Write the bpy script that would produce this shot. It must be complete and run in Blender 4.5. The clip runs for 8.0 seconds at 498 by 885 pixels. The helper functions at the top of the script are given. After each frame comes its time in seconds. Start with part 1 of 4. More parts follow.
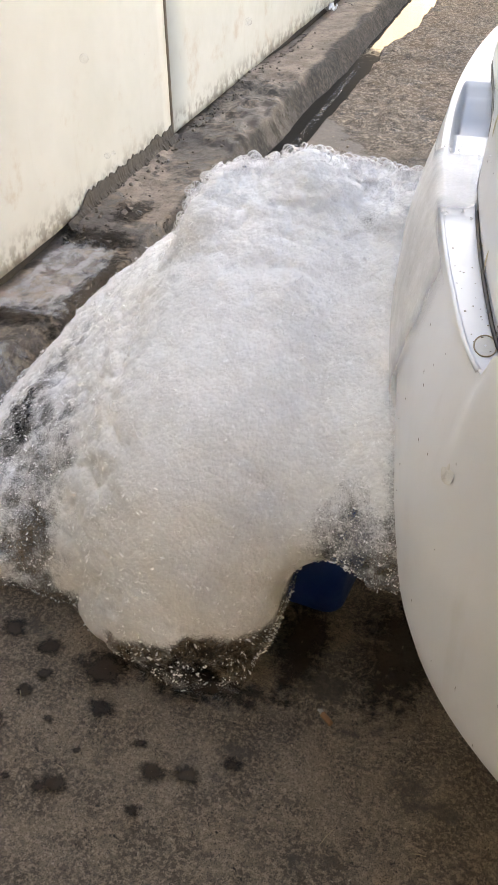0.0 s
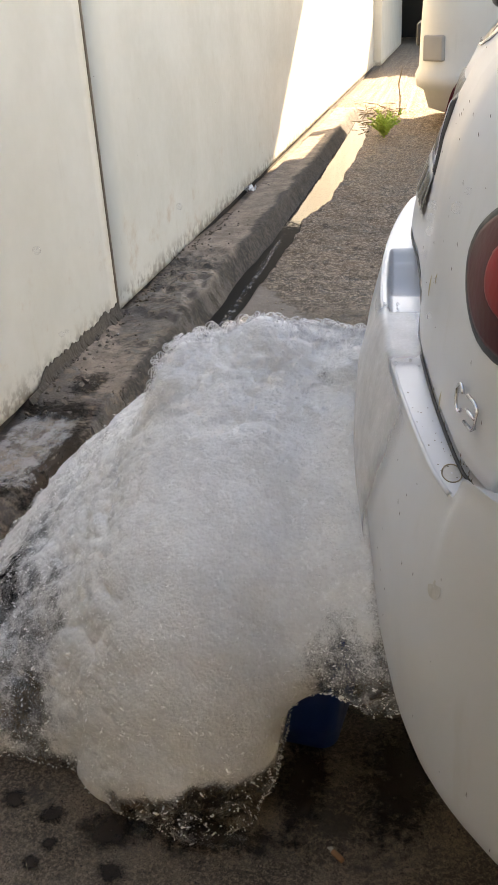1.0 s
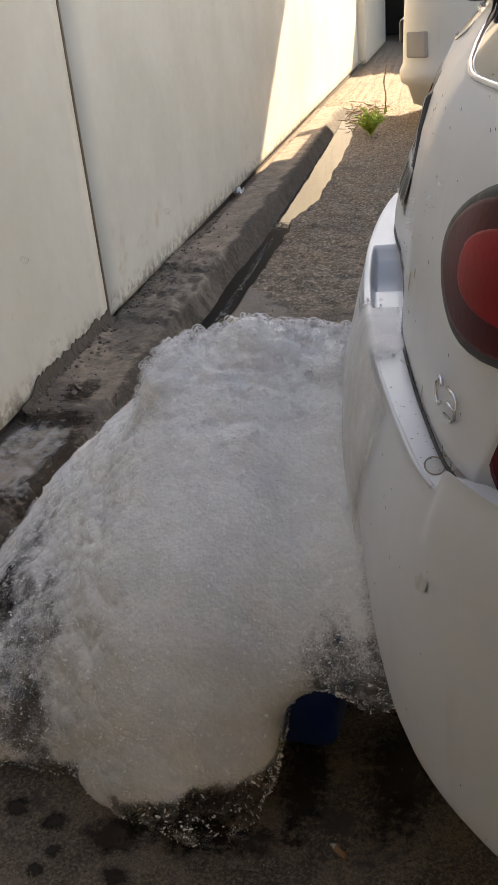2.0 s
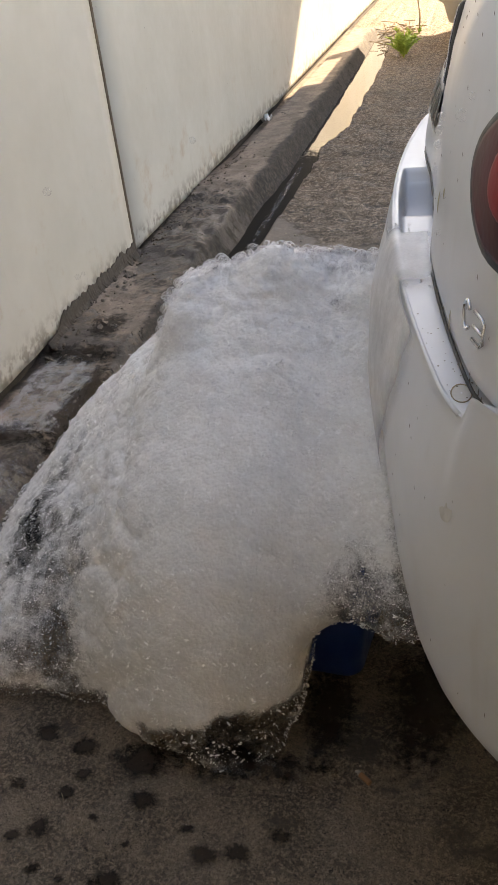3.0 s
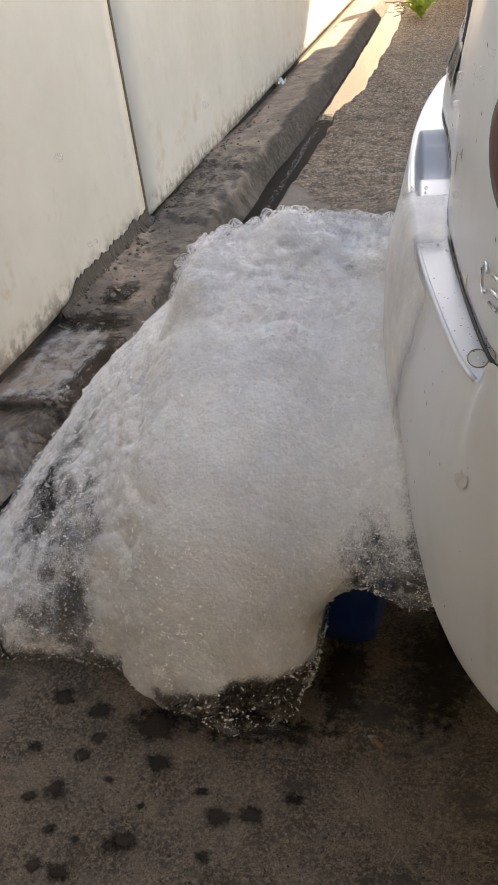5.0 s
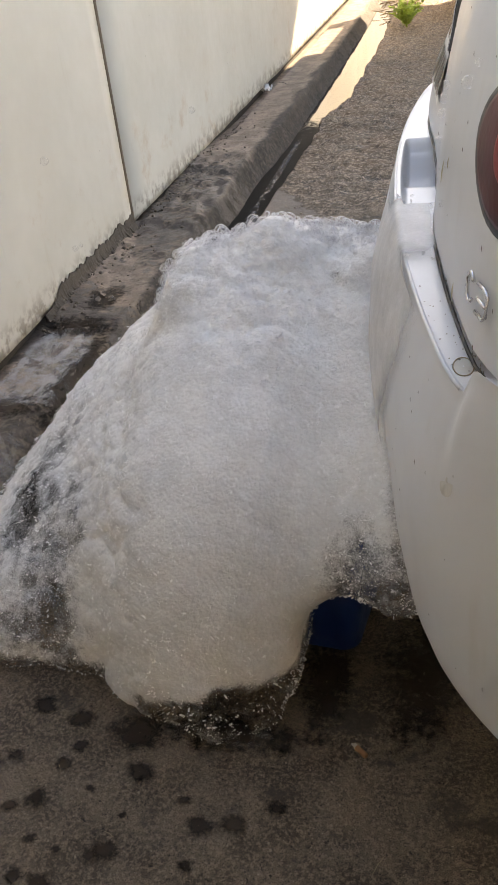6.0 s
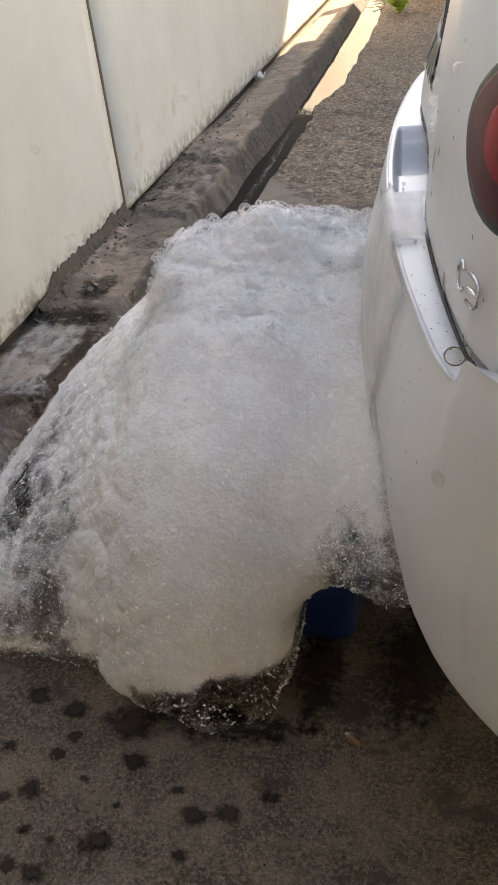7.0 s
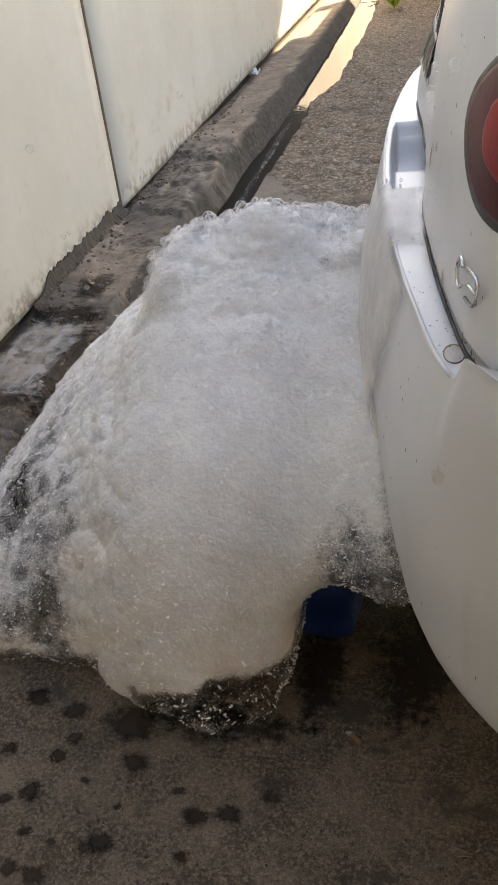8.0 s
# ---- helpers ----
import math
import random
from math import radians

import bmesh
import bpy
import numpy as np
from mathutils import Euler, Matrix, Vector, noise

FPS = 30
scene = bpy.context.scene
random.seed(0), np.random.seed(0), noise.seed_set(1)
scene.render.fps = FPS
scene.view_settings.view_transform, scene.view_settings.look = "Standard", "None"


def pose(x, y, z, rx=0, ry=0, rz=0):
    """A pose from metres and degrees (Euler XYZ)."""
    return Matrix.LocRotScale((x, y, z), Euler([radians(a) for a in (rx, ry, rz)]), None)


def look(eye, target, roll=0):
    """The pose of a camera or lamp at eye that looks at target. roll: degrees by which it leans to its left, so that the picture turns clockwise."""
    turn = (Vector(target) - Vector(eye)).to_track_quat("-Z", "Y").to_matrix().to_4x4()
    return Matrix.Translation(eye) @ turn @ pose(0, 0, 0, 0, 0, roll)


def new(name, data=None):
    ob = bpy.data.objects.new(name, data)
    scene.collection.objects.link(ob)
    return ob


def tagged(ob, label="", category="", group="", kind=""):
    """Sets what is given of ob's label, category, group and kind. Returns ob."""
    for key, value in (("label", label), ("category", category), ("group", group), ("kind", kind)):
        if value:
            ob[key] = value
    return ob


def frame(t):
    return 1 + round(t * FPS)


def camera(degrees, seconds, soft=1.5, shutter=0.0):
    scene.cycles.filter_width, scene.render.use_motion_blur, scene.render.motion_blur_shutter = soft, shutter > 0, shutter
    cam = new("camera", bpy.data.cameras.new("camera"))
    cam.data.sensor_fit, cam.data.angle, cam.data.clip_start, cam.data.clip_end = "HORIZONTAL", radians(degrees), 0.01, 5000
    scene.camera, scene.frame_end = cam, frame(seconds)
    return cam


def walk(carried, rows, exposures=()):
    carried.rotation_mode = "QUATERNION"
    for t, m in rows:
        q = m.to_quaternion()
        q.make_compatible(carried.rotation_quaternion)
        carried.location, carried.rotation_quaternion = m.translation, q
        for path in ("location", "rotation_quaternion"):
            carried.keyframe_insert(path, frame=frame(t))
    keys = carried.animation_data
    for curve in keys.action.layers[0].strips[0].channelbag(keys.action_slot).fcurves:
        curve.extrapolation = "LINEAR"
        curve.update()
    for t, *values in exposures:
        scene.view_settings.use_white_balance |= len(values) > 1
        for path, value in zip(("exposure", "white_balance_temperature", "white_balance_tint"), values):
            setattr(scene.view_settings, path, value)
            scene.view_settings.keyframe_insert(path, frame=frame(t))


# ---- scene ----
cam = camera(32.3, 8.0, soft=1.6)
PATH = [
    (0, (0.0711, 0.0603, 0.9243), (-0.3744, 1.4238, -0.1638), -0.8),
    (0.5, (0.0369, 0.0018, 0.9414), (-0.3717, 1.4598, -0.0324), -2.2),
    (1, (0.0486, -0.0189, 0.9585), (-0.3231, 1.5408, 0.1404), -3.5),
    (1.2, (0.0522, -0.0225, 0.9657), (-0.2988, 1.5660, 0.1953), -3.8),
    (2.3, (0.0720, -0.0162, 0.9513), (-0.3213, 1.5219, 0.1035), -6.6),
    (2.5, (0.0765, -0.0099, 0.9477), (-0.3348, 1.5084, 0.0747), -7.1),
    (3, (0.0693, -0.0072, 0.9423), (-0.3636, 1.4760, 0.0198), -7.3),
    (3.5, (0.0711, -0.0063, 0.9423), (-0.3771, 1.4535, -0.0099), -7.8),
    (4, (0.0693, -0.0063, 0.9405), (-0.3933, 1.4382, -0.0297), -8.1),
    (4.5, (0.0684, -0.0063, 0.9387), (-0.3969, 1.4328, -0.0369), -8.2),
    (6, (0.0666, -0.0018, 0.9369), (-0.3609, 1.4544, -0.0306), -7.0),
    (6.5, (0.0657, 0.0009, 0.9369), (-0.3537, 1.4517, -0.0423), -6.7),
    (7, (0.0693, 0.0018, 0.9360), (-0.3474, 1.4481, -0.0513), -7.1),
    (7.5, (0.0711, 0.0054, 0.9342), (-0.3420, 1.4499, -0.0576), -7.5),
    (8, (0.0675, 0.0072, 0.9351), (-0.3447, 1.4508, -0.0576), -7.5),
]

EXPOSURES = [(0, 3.08, 8500, 14), (0.5, 2.63, 8500, 14), (1.0, 2.35, 8300, 13), (1.2, 2.15, 8300, 13), (2.3, 1.75, 8300, 15), (2.7, 1.9, 8400, 15), (3.2, 2.15, 8400, 15), (4.0, 2.35, 8500, 15), (8.0, 2.35, 8400, 14)]
walk(cam, [(t, look(eye, target, roll)) for t, eye, target, roll in PATH], EXPOSURES)

# ---- sky, sun ----
SUN = Vector((1.0, 2.1, 1.3)).normalized()
world = bpy.data.worlds.new("sky")
scene.world = world
world.use_nodes = True
wn = world.node_tree
sky = wn.nodes.new("ShaderNodeTexSky")
sky.sky_type = "NISHITA"
sky.sun_disc = False
sky.sun_elevation = math.asin(SUN.z)
sky.sun_rotation = math.atan2(SUN.x, SUN.y)
wn.nodes["Background"].inputs["Strength"].default_value = 0.15
wn.links.new(sky.outputs[0], wn.nodes["Background"].inputs["Color"])
sun = new("sun", bpy.data.lights.new("sun", "SUN"))
sun.data.energy, sun.data.angle, sun.data.color = 5.0, radians(0.5), (1.0, 0.87, 0.70)
sun.matrix_world = look((0, 0, 0), tuple(-SUN))
sun.location = (6, 6, 8)


# ---- materials ----
class Nodes:
    def __init__(self, name):
        self.mat = bpy.data.materials.new(name)
        self.mat.use_nodes = True
        self.tree = self.mat.node_tree
        self.bsdf = self.tree.nodes["Principled BSDF"]
        self.out = self.tree.nodes["Material Output"]
        self.geo = self.add("ShaderNodeNewGeometry")
        self.pos = self.geo.outputs["Position"]

    def add(self, kind):
        return self.tree.nodes.new(kind)

    def link(self, a, b):
        self.tree.links.new(a, b)

    def set(self, **values):
        for key, value in values.items():
            self.bsdf.inputs[key.replace("_", " ")].default_value = value
        return self

    def noise(self, scale, detail=6, rough=0.6, where=None):
        n = self.add("ShaderNodeTexNoise")
        n.inputs["Scale"].default_value, n.inputs["Detail"].default_value, n.inputs["Roughness"].default_value = scale, detail, rough
        self.link(where or self.pos, n.inputs["Vector"])
        return n.outputs["Fac"]

    def cells(self, scale, feature="F1", where=None, out="Distance"):
        n = self.add("ShaderNodeTexVoronoi")
        n.feature = feature
        n.inputs["Scale"].default_value = scale
        self.link(where or self.pos, n.inputs["Vector"])
        return n.outputs[out]

    def stretch(self, sx, sy, sz):
        m = self.add("ShaderNodeMapping")
        m.inputs["Scale"].default_value = (sx, sy, sz)
        self.link(self.pos, m.inputs["Vector"])
        return m.outputs["Vector"]

    def span(self, value, a, b, c=0.0, d=1.0):
        m = self.add("ShaderNodeMapRange")
        m.interpolation_type = "SMOOTHSTEP"
        for i, v in zip((1, 2, 3, 4), (a, b, c, d)):
            m.inputs[i].default_value = v
        self.link(value, m.inputs[0])
        return m.outputs[0]

    def calc(self, op, a, b=0.0):
        m = self.add("ShaderNodeMath")
        m.operation = op
        for i, v in enumerate((a, b)):
            if isinstance(v, (int, float)):
                m.inputs[i].default_value = v
            else:
                self.link(v, m.inputs[i])
        return m.outputs[0]

    def mix(self, fac, a, b):
        m = self.add("ShaderNodeMix")
        m.data_type = "RGBA"
        for i, v in ((0, fac), (6, a), (7, b)):
            if isinstance(v, (int, float)):
                m.inputs[i].default_value = v
            elif isinstance(v, tuple):
                m.inputs[i].default_value = (*v, 1)
            else:
                self.link(v, m.inputs[i])
        return m.outputs[2]

    def color(self, c):
        self.link(c, self.bsdf.inputs["Base Color"])
        return self

    def rough(self, r):
        self.link(r, self.bsdf.inputs["Roughness"])
        return self

    def bump(self, height, strength, distance):
        b = self.add("ShaderNodeBump")
        b.inputs["Strength"].default_value, b.inputs["Distance"].default_value = strength, distance
        self.link(height, b.inputs["Height"])
        self.link(b.outputs[0], self.bsdf.inputs["Normal"])
        return self


def plain(name, color, rough=0.5, metal=0.0, vary=0.15, scale=20.0, relief=0.0005, **more):
    n = Nodes(name)
    g = n.noise(scale)
    dark = tuple(c * (1 - vary) for c in color)
    n.color(n.mix(g, dark, color)).rough(n.span(n.noise(scale * 3), 0.3, 0.7, rough * 0.85, min(1, rough * 1.15)))
    n.set(Metallic=metal, **more).bump(n.noise(scale * 8), 0.4, relief)
    return n.mat


def ground_material():
    n = Nodes("stained_brown_concrete")
    big, mid, fine, dust = n.noise(1.7, 5), n.noise(11, 10, 0.72), n.noise(190, 5, 0.75), n.noise(620, 2)
    base = n.mix(n.span(mid, 0.41, 0.60), (0.088, 0.070, 0.051), (0.224, 0.180, 0.134))
    base = n.mix(n.span(fine, 0.45, 0.60, 0, 0.75), base, (0.360, 0.284, 0.216))
    base = n.mix(n.span(dust, 0.52, 0.64, 0, 0.75), base, (0.031, 0.025, 0.020))
    chips = n.calc("MULTIPLY", n.span(n.noise(310, 3, 0.6), 0.64, 0.70), n.span(n.noise(31, 3), 0.46, 0.56))
    base = n.mix(chips, base, (0.468, 0.396, 0.324))
    pits = n.calc("MULTIPLY", n.span(n.noise(230, 3, 0.6), 0.60, 0.68), n.span(n.noise(17, 3), 0.46, 0.56))
    base = n.mix(pits, base, (0.022, 0.018, 0.015))
    blot = n.span(n.noise(9, 7, 0.68), 0.55, 0.63, 0, 0.8)
    base = n.mix(blot, base, (0.040, 0.033, 0.025))
    far = n.add("ShaderNodeSeparateXYZ")
    n.link(n.pos, far.inputs[0])
    soil = n.calc("MULTIPLY", n.span(far.outputs[1], 3.0, 3.6), n.span(n.noise(4, 6, 0.7), 0.35, 0.6))
    base = n.mix(n.calc("MULTIPLY", soil, 0.6), base, (0.210, 0.140, 0.088))
    crumbs = n.calc("MULTIPLY", n.span(far.outputs[1], 2.6, 3.0), n.span(n.noise(60, 7, 0.8), 0.50, 0.58))
    base = n.mix(n.calc("MULTIPLY", crumbs, 0.85), base, (0.500, 0.390, 0.290))
    clods = n.calc("MULTIPLY", n.span(far.outputs[1], 2.6, 3.0), n.span(n.noise(24, 7, 0.7), 0.53, 0.60))
    base = n.mix(n.calc("MULTIPLY", clods, 0.65), base, (0.075, 0.055, 0.039))
    side = n.calc("ADD", n.calc("ADD", n.calc("MULTIPLY", n.calc("ADD", far.outputs[0], 0.60), 1.6), far.outputs[1]), n.calc("MULTIPLY", n.noise(12, 5), 0.25))
    skin = n.calc("MULTIPLY", n.span(side, 3.18, 3.27, 1, 0), n.span(far.outputs[1], 1.5, 1.9))
    base = n.mix(n.calc("MULTIPLY", skin, 0.85), base, n.mix(mid, (0.150, 0.128, 0.108), (0.235, 0.203, 0.172)))
    n.color(n.mix(n.span(big, 0.5, 0.75, 0, 0.4), base, (0.081, 0.068, 0.054)))
    n.rough(n.calc("SUBTRACT", n.span(mid, 0.2, 0.8, 0.8, 0.95), n.calc("MULTIPLY", blot, 0.35)))
    h = n.calc("ADD", n.calc("MULTIPLY", mid, 0.8), n.calc("ADD", n.calc("MULTIPLY", fine, 0.5), n.calc("MULTIPLY", n.noise(45, 6, 0.7), 0.8)))
    h = n.calc("ADD", h, n.calc("SUBTRACT", n.calc("MULTIPLY", chips, 0.5), n.calc("MULTIPLY", pits, 0.4)))
    h = n.calc("MULTIPLY", h, n.span(skin, 0.0, 1.0, 1.0, 0.25))
    n.bump(h, 1.0, 0.012)
    return n.mat


def ledge_material():
    n = Nodes("cracked_grey_cement")
    mid, fine = n.noise(7, 8, 0.65), n.noise(140, 4, 0.7)
    at = n.add("ShaderNodeSeparateXYZ")
    n.link(n.pos, at.inputs[0])
    ragged = n.calc("MULTIPLY", n.calc("SUBTRACT", n.noise(9, 7, 0.7), 0.5), 0.9)
    trowelled = n.span(n.calc("ADD", at.outputs[1], ragged), 3.25, 3.42)
    skin = n.calc("MAXIMUM", n.calc("MULTIPLY", trowelled, 0.9), n.span(n.noise(3.4, 7, 0.6), 0.50, 0.54))
    broken = n.mix(n.span(n.noise(26, 8, 0.72), 0.40, 0.60), (0.050, 0.042, 0.034), (0.205, 0.170, 0.135))
    smooth = n.mix(n.span(n.noise(12, 8, 0.65), 0.38, 0.62), (0.200, 0.158, 0.124), (0.315, 0.252, 0.200))
    base = n.mix(skin, broken, smooth)
    base = n.mix(n.span(n.noise(45, 6, 0.75), 0.54, 0.64, 0, 0.7), base, (0.045, 0.038, 0.031))
    base = n.mix(n.span(fine, 0.4, 0.8, 0, 0.4), base, (0.075, 0.068, 0.060))
    damp = n.calc("MULTIPLY", n.span(n.noise(4.5, 8, 0.7), 0.49, 0.55), n.span(at.outputs[1], 3.4, 2.9, 0.15, 1.0))
    base = n.mix(n.calc("MULTIPLY", damp, 0.8), base, (0.046, 0.039, 0.035))
    bend = n.add("ShaderNodeVectorMath")
    wob = n.add("ShaderNodeTexNoise")
    wob.inputs["Scale"].default_value, wob.inputs["Detail"].default_value = 5, 6
    n.link(n.pos, wob.inputs["Vector"])
    amp = n.add("ShaderNodeVectorMath")
    amp.operation = "SCALE"
    amp.inputs["Scale"].default_value = 0.35
    n.link(wob.outputs["Color"], amp.inputs[0])
    n.link(n.pos, bend.inputs[0])
    n.link(amp.outputs[0], bend.inputs[1])
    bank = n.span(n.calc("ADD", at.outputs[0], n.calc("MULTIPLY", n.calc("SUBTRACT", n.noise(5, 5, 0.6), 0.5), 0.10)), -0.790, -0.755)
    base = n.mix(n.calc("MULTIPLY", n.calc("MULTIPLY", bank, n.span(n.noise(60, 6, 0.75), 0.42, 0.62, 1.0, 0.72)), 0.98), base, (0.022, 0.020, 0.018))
    crack = n.calc("MULTIPLY", n.span(n.cells(2.2, "DISTANCE_TO_EDGE", bend.outputs[0]), 0.0, 0.016, 1, 0), n.span(n.noise(2.1, 2), 0.5, 0.6))
    base = n.mix(crack, base, (0.022, 0.019, 0.017))
    n.color(base).rough(n.calc("SUBTRACT", 0.92, n.calc("MULTIPLY", damp, 0.42)))
    n.bump(n.calc("SUBTRACT", n.calc("ADD", n.calc("ADD", mid, n.calc("MULTIPLY", n.noise(38, 6, 0.7), 0.6)), n.calc("MULTIPLY", fine, 0.3)), n.calc("MULTIPLY", crack, 0.6)), 0.8, 0.008)
    return n.mat


def wall_material():
    n = Nodes("cream_painted_sheet_metal")
    low = n.add("ShaderNodeSeparateXYZ")
    n.link(n.pos, low.inputs[0])
    base = n.mix(n.span(n.noise(2.2, 4), 0.3, 0.7), (0.56, 0.545, 0.49), (0.63, 0.615, 0.565))
    streak = n.span(n.noise(9, 5, 0.7, n.stretch(1, 1, 0.12)), 0.60, 0.78, 0, 0.35)
    base = n.mix(streak, base, (0.42, 0.36, 0.26))
    rust = n.calc("MULTIPLY", n.span(n.noise(6, 6, 0.7), 0.55, 0.72), n.span(low.outputs[2], 0.08, 0.55, 0.55, 0))
    base = n.mix(rust, base, (0.40, 0.24, 0.12))
    specks = n.calc("MULTIPLY", n.span(n.cells(26), 0.03, 0.06, 1, 0), n.span(n.noise(4), 0.55, 0.62))
    base = n.mix(specks, base, (0.08, 0.07, 0.05))
    grime = n.calc("MULTIPLY", n.span(low.outputs[2], 0.09, 0.16, 0.8, 0), n.span(n.noise(28, 5), 0.42, 0.6))
    base = n.mix(grime, base, (0.22, 0.19, 0.15))
    n.color(base).rough(n.span(n.noise(30), 0.3, 0.7, 0.38, 0.55)).bump(n.noise(3.5, 3), 0.25, 0.01)
    return n.mat


def paint_material(name, color=(0.665, 0.685, 0.715)):
    n = Nodes(name)
    film = n.span(n.noise(5, 6, 0.65), 0.35, 0.75, 0, 0.16)
    base = n.mix(film, color, (0.42, 0.40, 0.36))
    specks = n.calc("MULTIPLY", n.span(n.cells(55), 0.05, 0.12, 0.7, 0), n.span(n.noise(11), 0.60, 0.66))
    base = n.mix(specks, base, (0.10, 0.085, 0.07))
    drip = n.calc("MULTIPLY", n.span(n.noise(16, 4, 0.6, n.stretch(1, 1, 0.2)), 0.62, 0.75, 0, 0.18), 1.0)
    base = n.mix(drip, base, (0.45, 0.42, 0.36))
    n.color(base).rough(n.span(n.noise(8, 6), 0.3, 0.7, 0.34, 0.52))
    n.set(Coat_Weight=0.28, Coat_Roughness=0.18)
    n.bump(n.noise(220, 2), 0.05, 0.0006)
    return n.mat


def foam_material(name="soap_foam", gloss=0.5, islands=0.0, soft=0.75, speckle=1.0, relief=0.55, most=1.0):
    n = Nodes(name)
    pale = n.mix(n.span(n.noise(14, 6, 0.7), 0.36, 0.64), (0.755, 0.752, 0.744), (0.855, 0.853, 0.847))
    pale = n.mix(n.span(n.noise(150, 5, 0.75), 0.46, 0.64, 0, 0.35), pale, (0.66, 0.645, 0.63))
    pale = n.mix(n.span(n.noise(95, 4, 0.7), 0.55, 0.68, 0, 0.7), pale, (0.95, 0.95, 0.95))
    n.color(n.mix(n.span(n.geo.outputs["Random Per Island"], 0.35, 1.0, 0, islands), pale, (0.98, 0.98, 0.98)))
    n.set(Roughness=gloss, Subsurface_Weight=soft, Subsurface_Radius=(0.030, 0.028, 0.026), Subsurface_Scale=1.0, IOR=1.33)
    n.bump(n.calc("ADD", n.noise(170, 5, 0.7), n.calc("MULTIPLY", n.cells(190), -0.5)), relief, 0.004)
    # thin foam lets the ground show between its bubbles
    att = n.add("ShaderNodeAttribute")
    att.attribute_name = "cover"
    blotch = n.calc("MULTIPLY", n.calc("SUBTRACT", n.noise(34, 6, 0.65), 0.5), 1.5 * speckle)
    grain = n.calc("MULTIPLY", n.calc("SUBTRACT", n.noise(420, 4, 0.75), 0.5), 1.2 * speckle)
    amount = n.calc("ADD", n.calc("MULTIPLY", att.outputs["Fac"], 1.6), n.calc("ADD", blotch, grain))
    n.link(n.span(amount, 0.30, 1.15, 0, most), n.bsdf.inputs["Alpha"])
    return n.mat


def rim_glint_material():
    n = Nodes("rim_glint_white")
    # Near-white colour stands in for the bubbles' glints and bright rims.
    n.set(Base_Color=(0.99, 0.99, 0.99, 1), Roughness=0.1, Specular_IOR_Level=1.0, Coat_Weight=0.6, Coat_Roughness=0.03)
    return n.mat


def bubble_material():
    n = Nodes("soap_film")
    clear, gloss, both = n.add("ShaderNodeBsdfTransparent"), n.add("ShaderNodeBsdfGlossy"), n.add("ShaderNodeMixShader")
    clear.inputs[0].default_value = (0.995, 0.995, 1.0, 1)
    gloss.inputs["Roughness"].default_value = 0.02
    edge = n.add("ShaderNodeLayerWeight")
    edge.inputs["Blend"].default_value = 0.5
    n.link(n.calc("ADD", n.calc("MULTIPLY", n.calc("POWER", edge.outputs["Facing"], 3.2), 0.75), 0.05), both.inputs[0])
    n.link(clear.outputs[0], both.inputs[1])
    n.link(gloss.outputs[0], both.inputs[2])
    n.link(both.outputs[0], n.out.inputs["Surface"])
    return n.mat


def water_material():
    n = Nodes("dirty_water")
    n.set(Base_Color=(0.012, 0.012, 0.012, 1), IOR=1.33)
    at = n.add("ShaderNodeSeparateXYZ")
    n.link(n.pos, at.inputs[0])
    sludge = n.span(n.calc("ADD", at.outputs[1], n.calc("MULTIPLY", n.noise(34, 4, 0.7), 0.9)), 4.45, 4.75)
    n.rough(n.span(sludge, 0.0, 1.0, 0.5, 0.03)).bump(n.noise(18, 3), 0.12, 0.004)
    n.link(n.span(sludge, 0.0, 1.0, 0.03, 0.5), n.bsdf.inputs["Specular IOR Level"])
    return n.mat


def lamp_material(name, color):
    n = Nodes(name)
    n.color(n.mix(n.span(n.noise(6, 3), 0.35, 0.65), color, tuple(c * 0.6 for c in color)))
    n.set(Roughness=0.35, Specular_IOR_Level=0.10, Coat_Weight=0.03, Coat_Roughness=0.05).bump(n.cells(120), 0.15, 0.001)
    return n.mat


def leaf_material():
    n = Nodes("weed_leaf")
    n.color(n.mix(n.noise(30), (0.30, 0.42, 0.05), (0.62, 0.72, 0.14)))
    n.set(Roughness=0.6)
    return n.mat


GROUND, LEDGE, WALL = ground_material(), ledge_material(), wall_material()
PAINT, VAN_PAINT = paint_material("white_car_paint"), paint_material("cream_white_suv_paint", (0.64, 0.61, 0.55))
FOAM, BUBBLE, WATER = foam_material(), bubble_material(), water_material()
FROTH = foam_material("froth_bubbles", 0.3, 0.9, 0.0)
VEIL = foam_material("milky_veil", 0.5, 0.0, 0.0, 0.15, 0.05)
SUDS, RIM_GLINT = foam_material("thin_suds", 0.35, 0.0, 0.0, 2.2, 0.55, 0.30), rim_glint_material()
RED, DARK_RED = lamp_material("red_lens", (0.40, 0.006, 0.012)), lamp_material("dark_red_lens", (0.10, 0.005, 0.010))
BLACK = plain("black_plastic", (0.022, 0.022, 0.024), 0.45)
RUBBER = plain("tyre_rubber", (0.025, 0.025, 0.025), 0.85)
CHROME = plain("chrome", (0.70, 0.71, 0.73), 0.12, 1.0, 0.05)
ALLOY = plain("rim_metal", (0.45, 0.46, 0.48), 0.35, 1.0)
GLASS_DARK = plain("tinted_glass", (0.02, 0.024, 0.028), 0.05, 0.0, 0.1, 4, 0.0001)
PLATE = plain("plate_white", (0.72, 0.72, 0.70), 0.4)
BLUE = plain("blue_plastic", (0.006, 0.036, 0.17), 0.4, 0.0, 0.3)
CEMENT = plain("torn_mortar", (0.115, 0.098, 0.080), 0.9, 0.0, 0.75, 70, 0.006)
RUBBLE = plain("cement_rubble", (0.20, 0.168, 0.135), 0.9, 0.0, 0.6, 120, 0.003)
